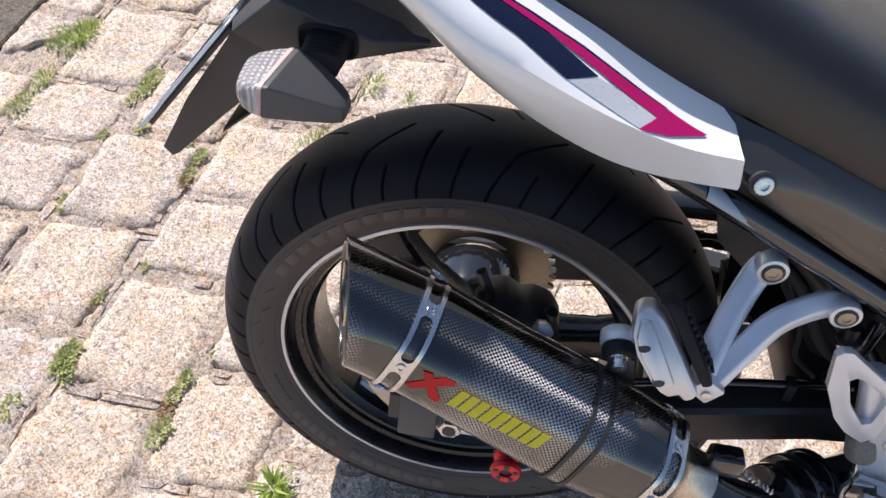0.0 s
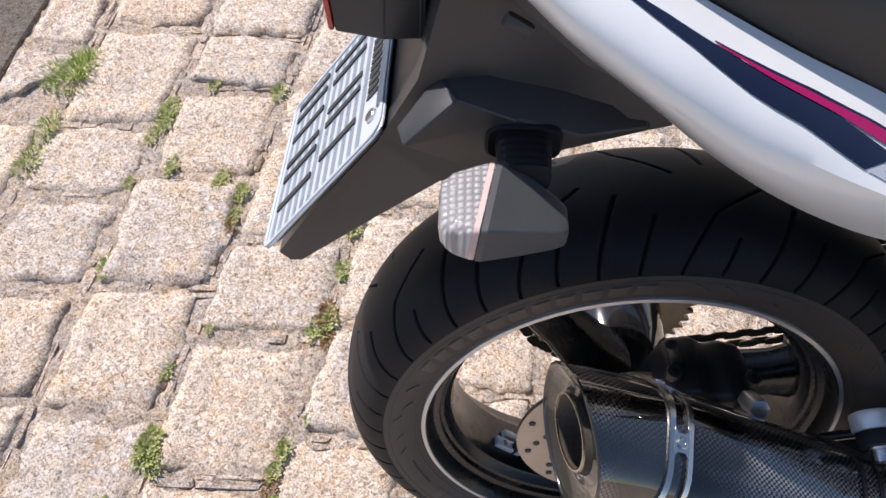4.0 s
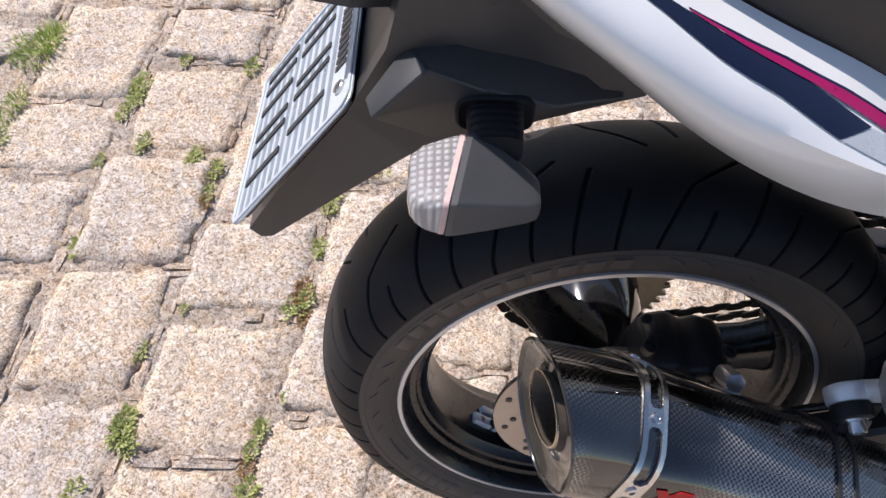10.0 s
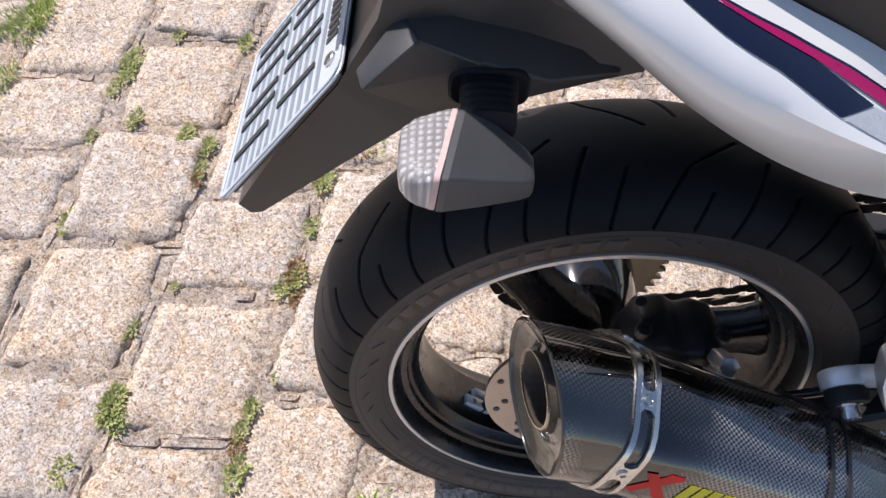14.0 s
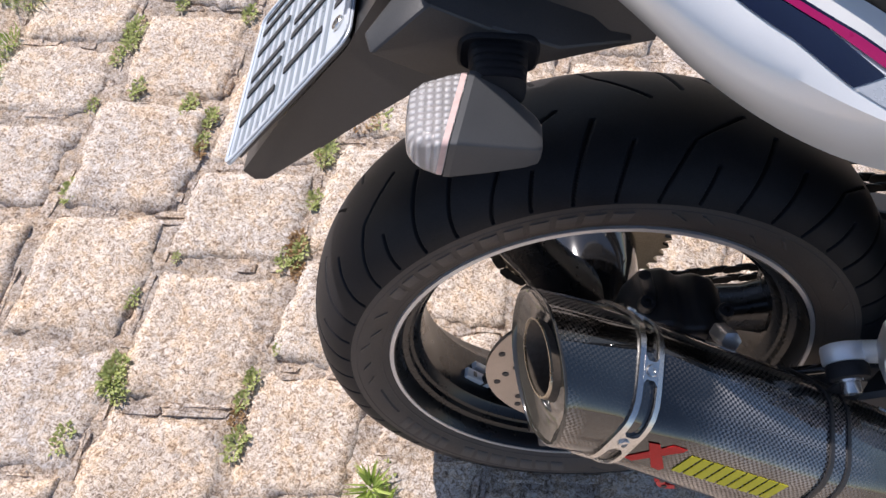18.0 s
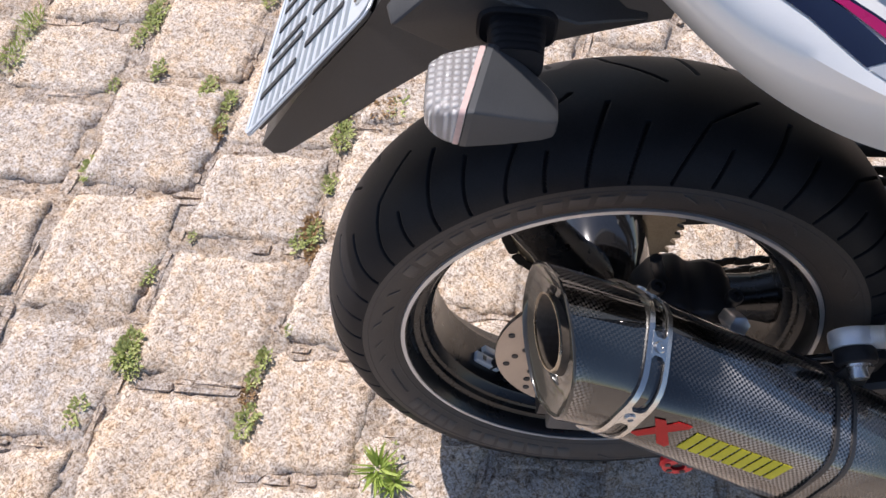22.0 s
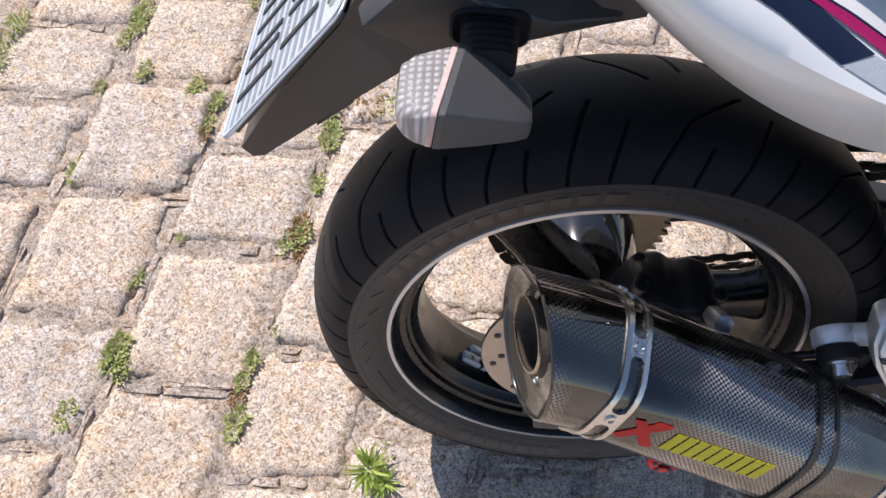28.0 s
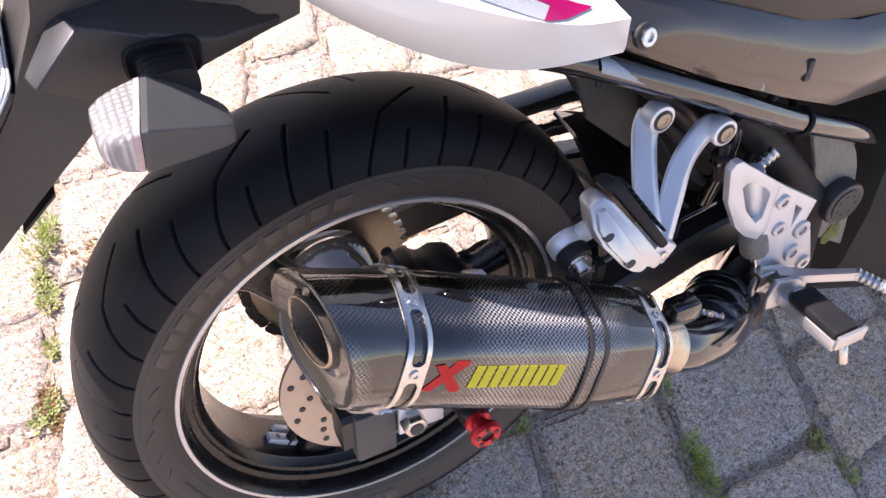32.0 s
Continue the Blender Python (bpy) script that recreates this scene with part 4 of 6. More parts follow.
part("inlet_cone", loft([mcirc(MUF_L, 0.050), mcirc(MUF_L + 0.006, 0.046), mcirc(MUF_L + 0.02, 0.038), mcirc(MUF_L + 0.028, 0.034), mcirc(MUF_L + 0.06, 0.0335), mcirc(MUF_L + 0.062, 0.031)]), M_TITAN, muffler, "heat-tinted titanium inlet collar", 40)
pp = [mpoint(MUF_L + 0.05, 0, 0), mpoint(MUF_L + 0.10, 0, -0.002), (0.365, -0.225, 0.025), (0.43, -0.18, 0.005), (0.50, -0.11, -0.02), (0.56, -0.05, -0.05)]
pipe = bpart("link_pipe", tube(smooth_path(pp, 6), 0.0275, 24), M_GLOSS, "dark glossy exhaust link pipe")
for k, (r, q) in enumerate(((0.038, 0.352), (0.041, 0.378), (0.039, 0.404))):
    a, b2 = Vector((q, -0.215 + k * 0.02, 0.028 - k * 0.008)), Vector((q + 0.010, -0.207 + k * 0.02, 0.025 - k * 0.008))
    part("flange", rod(a, b2, r, 36, 0.002), M_GLOSS, pipe)
part("heat_shield", tube(smooth_path([(0.42, -0.185, 0.01), (0.46, -0.16, 0.0), (0.52, -0.12, -0.02)], 5), 0.038, 28), M_GLOSS, pipe)
part("pipe_clamp", box((0.258, -0.250, 0.100), (0.292, -0.226, 0.126), 0.004, None), M_GLOSS, pipe, "black spring clamp on the pipe")
part("clamp_spring", tube([Vector((0.290, -0.246, 0.112)) + Vector((0.0011 * i, 0.003 * math.sin(i * 1.2), -0.0007 * i + 0.003 * math.cos(i * 1.2))) for i in range(40)], 0.0012, 6), M_STEEL, pipe, "small steel coil spring")

# ---- tail: white fairing, seat, side panel ----
# stations along x: lower edge, belly and seat seam as (y, z) on the right side
TAIL = [
    (-0.285, (-0.095, 0.606), (-0.107, 0.623), (-0.080, 0.643)),
    (-0.190, (-0.130, 0.566), (-0.145, 0.590), (-0.105, 0.615)),
    (-0.140, (-0.148, 0.530), (-0.166, 0.560), (-0.115, 0.590)),
    (-0.090, (-0.157, 0.496), (-0.178, 0.530), (-0.121, 0.562)),
    (-0.040, (-0.160, 0.458), (-0.184, 0.500), (-0.125, 0.537)),
    (0.010, (-0.160, 0.426), (-0.188, 0.477), (-0.128, 0.514)),
    (0.060, (-0.160, 0.402), (-0.190, 0.457), (-0.130, 0.493)),
    (0.104, (-0.160, 0.388), (-0.188, 0.441), (-0.131, 0.472)),
    (0.150, (-0.161, 0.383), (-0.181, 0.427), (-0.133, 0.453)),
    (0.205, (-0.162, 0.383), (-0.174, 0.420), (-0.136, 0.434)),
]


def lerp_tail(x):
    """Stations blended smoothly along the tail."""
    k = max(i for i in range(len(TAIL) - 1) if x >= TAIL[i][0] or i == 0)
    a, b = TAIL[k], TAIL[k + 1]
    p, n = TAIL[max(k - 1, 0)], TAIL[min(k + 2, len(TAIL) - 1)]
    h = b[0] - a[0]
    t = (x - a[0]) / h
    out = []
    for q in (1, 2, 3):
        row = []
        for i in (0, 1):
            m0 = (b[q][i] - p[q][i]) / (b[0] - p[0]) * h
            m1 = (n[q][i] - a[q][i]) / (n[0] - a[0]) * h
            row.append((2 * t ** 3 - 3 * t * t + 1) * a[q][i] + (t ** 3 - 2 * t * t + t) * m0 + (3 * t * t - 2 * t ** 3) * b[q][i] + (t ** 3 - t * t) * m1)
        out.append(tuple(row))
    return out


def fairing_point(x, s, out=0.0):
    """Skin of the tail: s from 0 at the lower edge to 1 at the seat seam."""
    lo, mid, up = lerp_tail(max(TAIL[0][0], min(TAIL[-1][0], x)))
    # rounded belly: a quadratic bend through the three
    c = (mid[0] * 2 - (lo[0] + up[0]) / 2, mid[1] * 2 - (lo[1] + up[1]) / 2)
    y = lo[0] * (1 - s) ** 2 + c[0] * 2 * s * (1 - s) + up[0] * s * s
    z = lo[1] * (1 - s) ** 2 + c[1] * 2 * s * (1 - s) + up[1] * s * s
    dy = 2 * (1 - s) * (c[0] - lo[0]) + 2 * s * (up[0] - c[0])
    dz = 2 * (1 - s) * (c[1] - lo[1]) + 2 * s * (up[1] - c[1])
    # towards the front the belly turns into a crisp crease
    k = max(0.0, min(1.0, 0.25 + (x - 0.01) / 0.13))
    a, b, q = (lo, mid, s * 2) if s < 0.5 else (mid, up, s * 2 - 1)
    y, z = y * (1 - k) + k * (a[0] * (1 - q) + b[0] * q), z * (1 - k) + k * (a[1] * (1 - q) + b[1] * q)
    n = math.hypot(dy, dz) or 1
    return Vector((x, y - dz / n * out, z + dy / n * out))


def fairing(side):
    nx, ns = 60, 14
    rings = []
    for i in range(nx + 1):
        x = TAIL[0][0] + (TAIL[-1][0] - TAIL[0][0]) * i / nx
        ring = [fairing_point(min(x, 0.207 - 0.022 * j / ns), j / ns) for j in range(ns + 1)]
        inner = [fairing_point(min(x, 0.207 - 0.022 * j / ns), j / ns, -0.004) for j in range(ns, -1, -1)]
        rings.append([Vector((p.x, p.y * side, p.z)) for p in ring + inner])
    return loft(rings)


fair = bpart("tail_fairing", fairing(1), M_WHITE, "pearl white tail fairing with navy and magenta stripes")
# left half is unseen, mirrored so that it casts its shadow
bpart("tail_fairing", fairing(-1), M_WHITE, "pearl white tail fairing")


def decal(name, lower, upper, material, out):
    """A thin film on the fairing between two lines of (x, s)."""
    def along(line, t):
        x = line[0][0] + (line[-1][0] - line[0][0]) * t
        for a, b in zip(line, line[1:]):
            if x <= b[0] + 1e-9:
                k = (x - a[0]) / max(1e-9, b[0] - a[0])
                return x, a[1] + (b[1] - a[1]) * k
        return line[-1]
    rows = []
    for i in range(41):
        a, b = along(lower, i / 40), along(upper, i / 40)
        rows.append([fairing_point(a[0] + (b[0] - a[0]) * j / 6, a[1] + (b[1] - a[1]) * j / 6, out) for j in range(7)])
    part(name, loft(rows, False, False), material, fair, "")


decal("navy_stripe", [(-0.135, 0.80), (-0.074, 0.76), (-0.039, 0.71), (-0.002, 0.68), (0.041, 0.59)], [(-0.135, 0.81), (-0.091, 0.835), (-0.045, 0.835), (0.020, 0.805), (0.066, 0.71)], M_NAVY, 0.0008)
decal("silver_patch", [(0.042, 0.59), (0.075, 0.555), (0.106, 0.515)], [(0.067, 0.705), (0.092, 0.69), (0.120, 0.645)], M_SILVER, 0.0008)
decal("magenta_stripe", [(-0.06, 0.838), (-0.036, 0.83), (0.023, 0.80), (0.066, 0.74), (0.12, 0.64)], [(-0.06, 0.842), (-0.039, 0.846), (0.003, 0.848), (0.046, 0.828), (0.086, 0.785), (0.126, 0.735)], M_PINK, 0.0014)
decal("navy_line", [(-0.06, 0.842), (-0.036, 0.847), (0.003, 0.849), (0.046, 0.829), (0.086, 0.786), (0.126, 0.736)], [(-0.06, 0.850), (-0.030, 0.862), (0.008, 0.864), (0.050, 0.842), (0.089, 0.798), (0.127, 0.742)], M_NAVY, 0.0010)
decal("magenta_tip", [(0.104, 0.51), (0.130, 0.545), (0.160, 0.64)], [(0.120, 0.645), (0.126, 0.735), (0.163, 0.66)], M_PINK, 0.0015)


def seat_ring(x, seam_y, seam_z, top_z, n=20):
    ring = []
    for i in range(n + 1):
        t = math.pi * i / n
        y = -math.cos(t) * seam_y * (1.0 + 0.12 * math.sin(t) ** 2)
        z = seam_z + (top_z - seam_z) * math.sin(t) ** 0.36
        ring.append((x, y, z))
    return ring + [(x, seam_y * 0.9, seam_z - 0.03), (x, -seam_y * 0.9, seam_z - 0.03)]


SEAT = [(-0.19, 0.100, 0.612, 0.628), (-0.14, 0.113, 0.588, 0.628), (-0.07, 0.121, 0.551, 0.612), (0.0, 0.126, 0.517, 0.604), (0.08, 0.130, 0.483, 0.588), (0.16, 0.133, 0.450, 0.562), (0.24, 0.150, 0.432, 0.526), (0.32, 0.162, 0.410, 0.496), (0.42, 0.165, 0.375, 0.470), (0.55, 0.150, 0.35, 0.46), (0.72, 0.11, 0.36, 0.47)]
bpart("seat", loft([seat_ring(*s) for s in SEAT]), M_VINYL, "black grained vinyl dual seat", 50)

# glossy side panel below the seat
pan = bpart("side_panel", loft([[(x, -yo, zl), (x, -yo - 0.012, (zl * 0.6 + zu * 0.4)), (x, -yo - 0.004, zu - 0.012), (x, -yo + 0.010, zu), (x, -yo + 0.02, zl + 0.003)] for x, yo, zl, zu in ((0.160, 0.138, 0.400, 0.448), (0.200, 0.153, 0.385, 0.438), (0.26, 0.160, 0.358, 0.424), (0.32, 0.163, 0.330, 0.408), (0.42, 0.165, 0.288, 0.375), (0.505, 0.163, 0.256, 0.350), (0.60, 0.155, 0.250, 0.345), (0.72, 0.13, 0.26, 0.36))]), M_PANEL, "dark bronze-black glossy side panel", 40)
# black disc round the bolt paints the recess's shade
part("bolt_recess", rod((0.2195, -0.165, 0.397), (0.220, -0.1700, 0.398), 0.0115, 24), M_INK_SHADE, pan)
bolt("panel_bolt", (0.220, -0.1705, 0.398), (0.1, -1, 0.25), 0.0085, 0.004, pan)
# slot is a black block on the panel, its shade put into colour
part("panel_slot", box((-0.004, -0.003, -0.012), (0.004, 0.003, 0.012), 0.002, pose(0.428, -0.1750, 0.322, 2, 0, 0)), M_INK_SHADE, pan, "")
# seat rail tube with its tag
rail = bpart("seat_rail", tube(smooth_path([(0.10, -0.140, 0.400), (0.177, -0.150, 0.374), (0.32, -0.156, 0.312), (0.45, -0.156, 0.250), (0.572, -0.150, 0.198), (0.62, -0.14, 0.17)], 5), 0.0135, 20), M_GLOSS, "glossy black seat rail tube")
part("rail_tag", loft([[(0.182 + 0.055 * i / 8, -0.152 - 0.0142 * math.sin(a), 0.372 - 0.0255 * i / 8 + 0.0142 * math.cos(a)) for a in [radians(q) for q in range(5, 110, 15)]] for i in range(9)], False, False), M_PLATE2, rail, "silver maker's tag")

# ---- rear fender, plate, tail light ----
SIDE = [(-0.055, 0.475), (-0.057, 0.447), (-0.083, 0.439), (-0.136, 0.422), (-0.216, 0.386), (-0.270, 0.325), (-0.338, 0.246), (-0.352, 0.232), (-0.362, 0.240), (-0.318, 0.322), (-0.262, 0.408), (-0.232, 0.470), (-0.215, 0.545), (-0.190, 0.566), (-0.120, 0.520)]
WID = [0.115, 0.112, 0.112, 0.112, 0.108, 0.088, 0.062, 0.050, 0.048, 0.070, 0.090, 0.100, 0.108, 0.125, 0.145]
fend = bpart("rear_fender", loft([[(x, -w, z) for (x, z), w in zip(SIDE, WID)], [(x, -w * 0.8, z) for (x, z), w in zip(SIDE, WID)], [(x, w * 0.35, z) for (x, z), w in zip(SIDE, WID)], [(x, w * 0.5, z) for (x, z), w in zip(SIDE, WID)]]), M_BLACK, "matt black plastic rear fender and plate holder", 25)
flank = loft([[(-0.2468, -0.1160, 0.4414), (-0.2418, -0.1330, 0.4386), (-0.2056, -0.1226, 0.4717), (-0.2188, -0.0945, 0.4724)], [(-0.200, -0.085, 0.408), (-0.190, -0.113, 0.402), (-0.165, -0.126, 0.458), (-0.175, -0.096, 0.484)], [(-0.135, -0.085, 0.425), (-0.134, -0.114, 0.4215), (-0.120, -0.127, 0.446), (-0.125, -0.100, 0.476)], [(-0.078, -0.085, 0.443), (-0.074, -0.112, 0.4415), (-0.072, -0.116, 0.447), (-0.074, -0.103, 0.462)]])
soften(flank, 0.0022, 2, 25)
part("fender_flank", flank, M_BLACK, fend, "", 20)
lower_tray = bpart("under_tail", loft([[(x, -w, z), (x, -w * 0.5, z - 0.02), (x, w * 0.5, z - 0.02), (x, w, z), (x, w, z + 0.03), (x, -w, z + 0.03)] for x, w, z in ((-0.28, 0.095, 0.597), (-0.25, 0.115, 0.585), (-0.19, 0.130, 0.560), (-0.13, 0.145, 0.515), (-0.07, 0.13, 0.480))]), M_BLACK, "black plastic under tail")
# black block stands for the shaded opening of the vent
part("vent_slot", box((-0.010, -0.004, -0.005), (0.010, 0.004, 0.005), 0.003, pose(-0.172, -0.1365, 0.535, 0, 30, 0)), M_INK_SHADE, lower_tray)

# registration plate; its characters are plain bars
PT, PB = Vector((-0.256, 0, 0.427)), Vector((-0.3585, 0, 0.2935))
pdn = (PB - PT).normalized()
pnr = Vector((-pdn.z, 0, pdn.x))
if pnr.x > 0:
    pnr = -pnr
ply = Vector((0, -1, 0))
plate = bpart("registration_plate", prism([(sx * (0.088 + 0.012 * math.sin(q)), 0.085 + sy * (0.073 + 0.012 * math.cos(q))) for sx, sy, qs in ((1, -1, (0, 30, 60, 90)), (1, 1, (90, 60, 30, 0)), (-1, 1, (0, 30, 60, 90)), (-1, -1, (90, 60, 30, 0))) for q in [radians(d) for d in qs]], PT, ply, pdn, pnr, 0.0022, 0.0006, 1), M_PLATE, "light grey striped registration plate with dark bars")
for i in range(12):
    a = 0.030 + i * 0.0113
    part("plate_stripe", prism([(-0.094, a), (0.094, a), (0.094, a + 0.0055), (-0.094, a + 0.0055)], PT + pnr * 0.0023, ply, pdn, pnr, 0.0003), M_PLATE2, plate)
for row, (y0, h, xs) in enumerate(((0.040, 0.052, (-0.080, -0.058, -0.016, 0.004, 0.048)), (0.104, 0.052, (-0.086, -0.066, -0.036, 0.000, 0.020, 0.056)))):
    for x in xs:
        part("plate_bar", prism([(x, y0), (x + 0.007, y0), (x + 0.007, y0 + h), (x, y0 + h)], PT + pnr * 0.0027, ply, pdn, pnr, 0.0012), M_INK_SHADE, plate)
for edge in ([(-0.088, 0.001), (0.088, 0.001), (0.088, 0.0045), (-0.088, 0.0045)], [(-0.088, 0.1655), (0.088, 0.1655), (0.088, 0.169), (-0.088, 0.169)], [(-0.099, 0.012), (-0.0955, 0.012), (-0.0955, 0.158), (-0.099, 0.158)], [(0.0955, 0.012), (0.099, 0.012), (0.099, 0.158), (0.0955, 0.158)]):
    part("plate_rim", prism(edge, PT + pnr * 0.0021, ply, pdn, pnr, 0.0018, 0.0006, 1), M_PLATE, plate, "raised pressed edge")
for sx, sy in ((1, -1), (1, 1), (-1, 1), (-1, -1)):
    arc = [(sx * (0.088 + r * math.sin(q)), 0.085 + sy * (0.073 + r * math.cos(q))) for r, qs in ((0.011, range(0, 91, 15)), (0.0075, range(90, -1, -15))) for q in [radians(d) for d in qs]]
    part("plate_rim", prism(arc, PT + pnr * 0.0021, ply, pdn, pnr, 0.0018), M_PLATE, plate)
for i in range(9):
    x = -0.045 + i * 0.010
    part("plate_small_bar", prism([(x, 0.012), (x + 0.007, 0.012), (x + 0.007, 0.026), (x, 0.026)], PT + pnr * 0.0027, ply, pdn, pnr, 0.0005), M_INK_SHADE, plate)
for sx in (-1, 1):
    bolt("plate_bolt", PT + pdn * 0.016 + ply * sx * 0.07 + pnr * 0.002, pnr, 0.006, 0.003, plate)
part("plate_backing", prism([(-0.090, 0.008), (0.090, 0.008), (0.090, 0.16), (-0.090, 0.16)], PT - pnr * 0.006, ply, pdn, pnr, 0.005, 0.001), M_BLACK, plate)

tl = bpart("tail_light", prism([(-0.228, 0.525), (-0.228, 0.470), (-0.258, 0.468), (-0.293, 0.474), (-0.300, 0.540), (-0.26, 0.60)], (0, -0.050, 0), (1, 0, 0), (0, 0, 1), (0, 1, 0), 0.10, 0.002), M_BLACK, "black tail light housing with a red lens")
part("lens", prism([(-0.2935, 0.474), (-0.298, 0.475), (-0.306, 0.545), (-0.300, 0.545)], (0, -0.0505, 0), (1, 0, 0), (0, 0, 1), (0, 1, 0), 0.101, 0.003), M_REDLENS, tl, "red tail light lens")

# black strips paint the shade of the housing's grooves
for x in (-0.258, -0.232):
    part("housing_seam", box((x - 0.0008, -0.0508, 0.4725), (x + 0.0008, 0.0508, 0.56), 0.0002, None, 1), M_INK_SHADE, tl)
part("housing_top", prism([(-0.292, -0.049), (-0.259, -0.049), (-0.259, 0.049), (-0.292, 0.049)], (0, 0, 0.535), (1, 0, 0.9), (0, 1, 0), (0, 0, 1), 0.004, 0.001), M_BLACK, tl)

# ---- turn signal ----
def quadring(x, ti, to, bo, bi, lean=0.0):
    return [(x + q * lean / 0.06, p[0], p[1]) for p, q in zip((ti, to, bo, bi), (0.008, -0.0035, -0.006, 0.003))]


def refine(ring, k=6, soft=0.22):
    out = []
    n = len(ring)
    r = [Vector(p) for p in ring]
    for i in range(n):
        p, c, q = r[i - 1], r[i], r[(i + 1) % n]
        a, b = c + (p - c) * soft, c + (q - c) * soft
        for j in range(k):
            t = j / (k - 1)
            out.append(a * (1 - t) ** 2 + c * 2 * t * (1 - t) + b * t * t)
    return out


SEAMQ = ((-0.153, 0.447), (-0.213, 0.440), (-0.211, 0.410), (-0.150, 0.402))
NOSEQ = ((-0.165, 0.421), (-0.189, 0.416), (-0.188, 0.401), (-0.154, 0.400))
def mixq(t, sc=1.0):
    q = [tuple(a * (1 - t) + b * t for a, b in zip(p, r)) for p, r in zip(SEAMQ, NOSEQ)]
    cy, cz = sum(p[0] for p in q) / 4, sum(p[1] for p in q) / 4
    return [(cy + (p[0] - cy) * sc, cz + (p[1] - cz) * sc) for p in q]


sig = bpart("turn_signal", loft([refine(quadring(x, *mixq(t, sc), lean=ln), soft=sf) for x, t, sc, sf, ln in ((-0.186, 0.0, 1.0, 0.06, 0.06), (-0.182, 0.0, 1.005, 0.06, 0.06), (-0.160, 0.42, 1.02, 0.06, 0.04), (-0.138, 0.88, 1.01, 0.08, 0.01), (-0.132, 1.0, 0.95, 0.14, 0.0), (-0.130, 1.0, 0.75, 0.2, 0.0))]), M_GREYPL, "grey turn signal with a clear lens on a ribbed rubber stalk", 18)
part("lens", loft([refine(quadring(x, *mixq(0, sc), lean=lean), soft=sf) for x, sc, sf, lean in ((-0.1865, 0.985, 0.12, 0.06), (-0.192, 0.985, 0.14, 0.06), (-0.199, 0.95, 0.2, 0.05), (-0.208, 0.86, 0.3, 0.02), (-0.214, 0.70, 0.4, 0.0), (-0.2155, 0.4, 0.4, 0.0))]), M_LENS, sig, "clear faceted lens", 50)
part("reflector", loft([refine(quadring(x, *mixq(0, sc), lean=0.06), soft=0.2) for x, sc in ((-0.1862, 0.92), (-0.190, 0.90), (-0.1885, 0.5))]), M_REFLECT, sig, "")
part("lens_band", loft([refine(quadring(x, *mixq(0, sc), lean=0.06), soft=0.12) for x, sc in ((-0.187, 0.99), (-0.187, 1.003), (-0.1905, 0.993), (-0.1905, 0.985))], True, False), M_ORANGE, sig, "faint orange edge of the lens")
stalk = []
for i in range(25):
    t = i / 24
    y = -0.106 - 0.052 * t
    w = (0.0200 - 0.004 * t) * (1.06 if i % 3 == 0 else 0.97)
    h = (0.0120 - 0.001 * t) * (1.06 if i % 3 == 0 else 0.97)
    stalk.append([(-0.159 + w * math.copysign(abs(math.cos(a)) ** 0.6, math.cos(a)), y, 0.439 - 0.004 * t + h * math.copysign(abs(math.sin(a)) ** 0.6, math.sin(a))) for a in [2 * math.pi * k / 24 for k in range(24)]])
part("stalk", loft(stalk), M_RUBBER, sig, "ribbed black rubber stalk", 60)
part("boot", loft([[(-0.159 + w * math.copysign(abs(math.cos(a)) ** 0.5, math.cos(a)), y, 0.440 + h * math.copysign(abs(math.sin(a)) ** 0.5, math.sin(a))) for a in [2 * math.pi * k / 28 for k in range(28)]] for w, h, y in ((0.0265, 0.0150, -0.110), (0.0265, 0.0150, -0.1265), (0.0245, 0.0132, -0.1285), (0.021, 0.0105, -0.1255))]), M_RUBBER, sig, "", 50)

# ---- foot rests and brackets ----
def arm(points, widths, depth, name, material, parent=None, label=""):
    """A cast bracket arm: a rounded bar of changing width along points, flat to the side."""
    pts = smooth_path(points, 5)
    n = len(pts)
    rings = []
    side = Vector((0, -1, 0))
    for i, p in enumerate(pts):
        d = (pts[min(i + 1, n - 1)] - pts[max(i - 1, 0)]).normalized()
        w = widths[0] + (widths[-1] - widths[0]) * i / (n - 1)
        u = d.cross(side).normalized()
        o = side - d * side.dot(d)
        o = o.normalized()
        ring = []
        for a, b in ((1, -1), (1, -0.45), (0.0, 1), (-1, 1), (-1, -1)):
            ring.append(p + u * a * w + o * b * depth)
        rings.append(ring)
    bm = loft(rings)
    soften(bm, 0.0015, 2, 40)
    ob = part(name, bm, material, parent, label, 40)
    return ob if parent else fit_up(ob)


A1, A2 = Vector((0.267, -0.149, 0.299)), Vector((0.345, -0.158, 0.268))
brk = arm([A1 + Vector((0, 0.004, 0)), A1 + Vector((-0.010, -0.002, -0.016)), (0.239, -0.182, 0.258), (0.227, -0.208, 0.238), (0.219, -0.228, 0.220)], (0.0122, 0.0095), 0.008, "foot_rest_bracket", M_ALU, None, "silver cast V-shaped passenger foot rest bracket")
arm([A2 + Vector((0, 0.004, 0)), A2 + Vector((-0.020, -0.001, 0.002)), (0.281, -0.184, 0.262), (0.252, -0.209, 0.239), (0.231, -0.228, 0.217)], (0.0122, 0.0095), 0.008, "arm", M_ALU, brk)
part("clevis", box((-0.013, -0.011, -0.012), (0.013, 0.011, 0.012), 0.003, pose(0.224, -0.232, 0.214, 0, 35, 0)), M_ALU, brk)
part("clevis_pin", rod((0.224, -0.246, 0.212), (0.224, -0.220, 0.212), 0.0045, 14, 0.001), M_STEEL, brk)
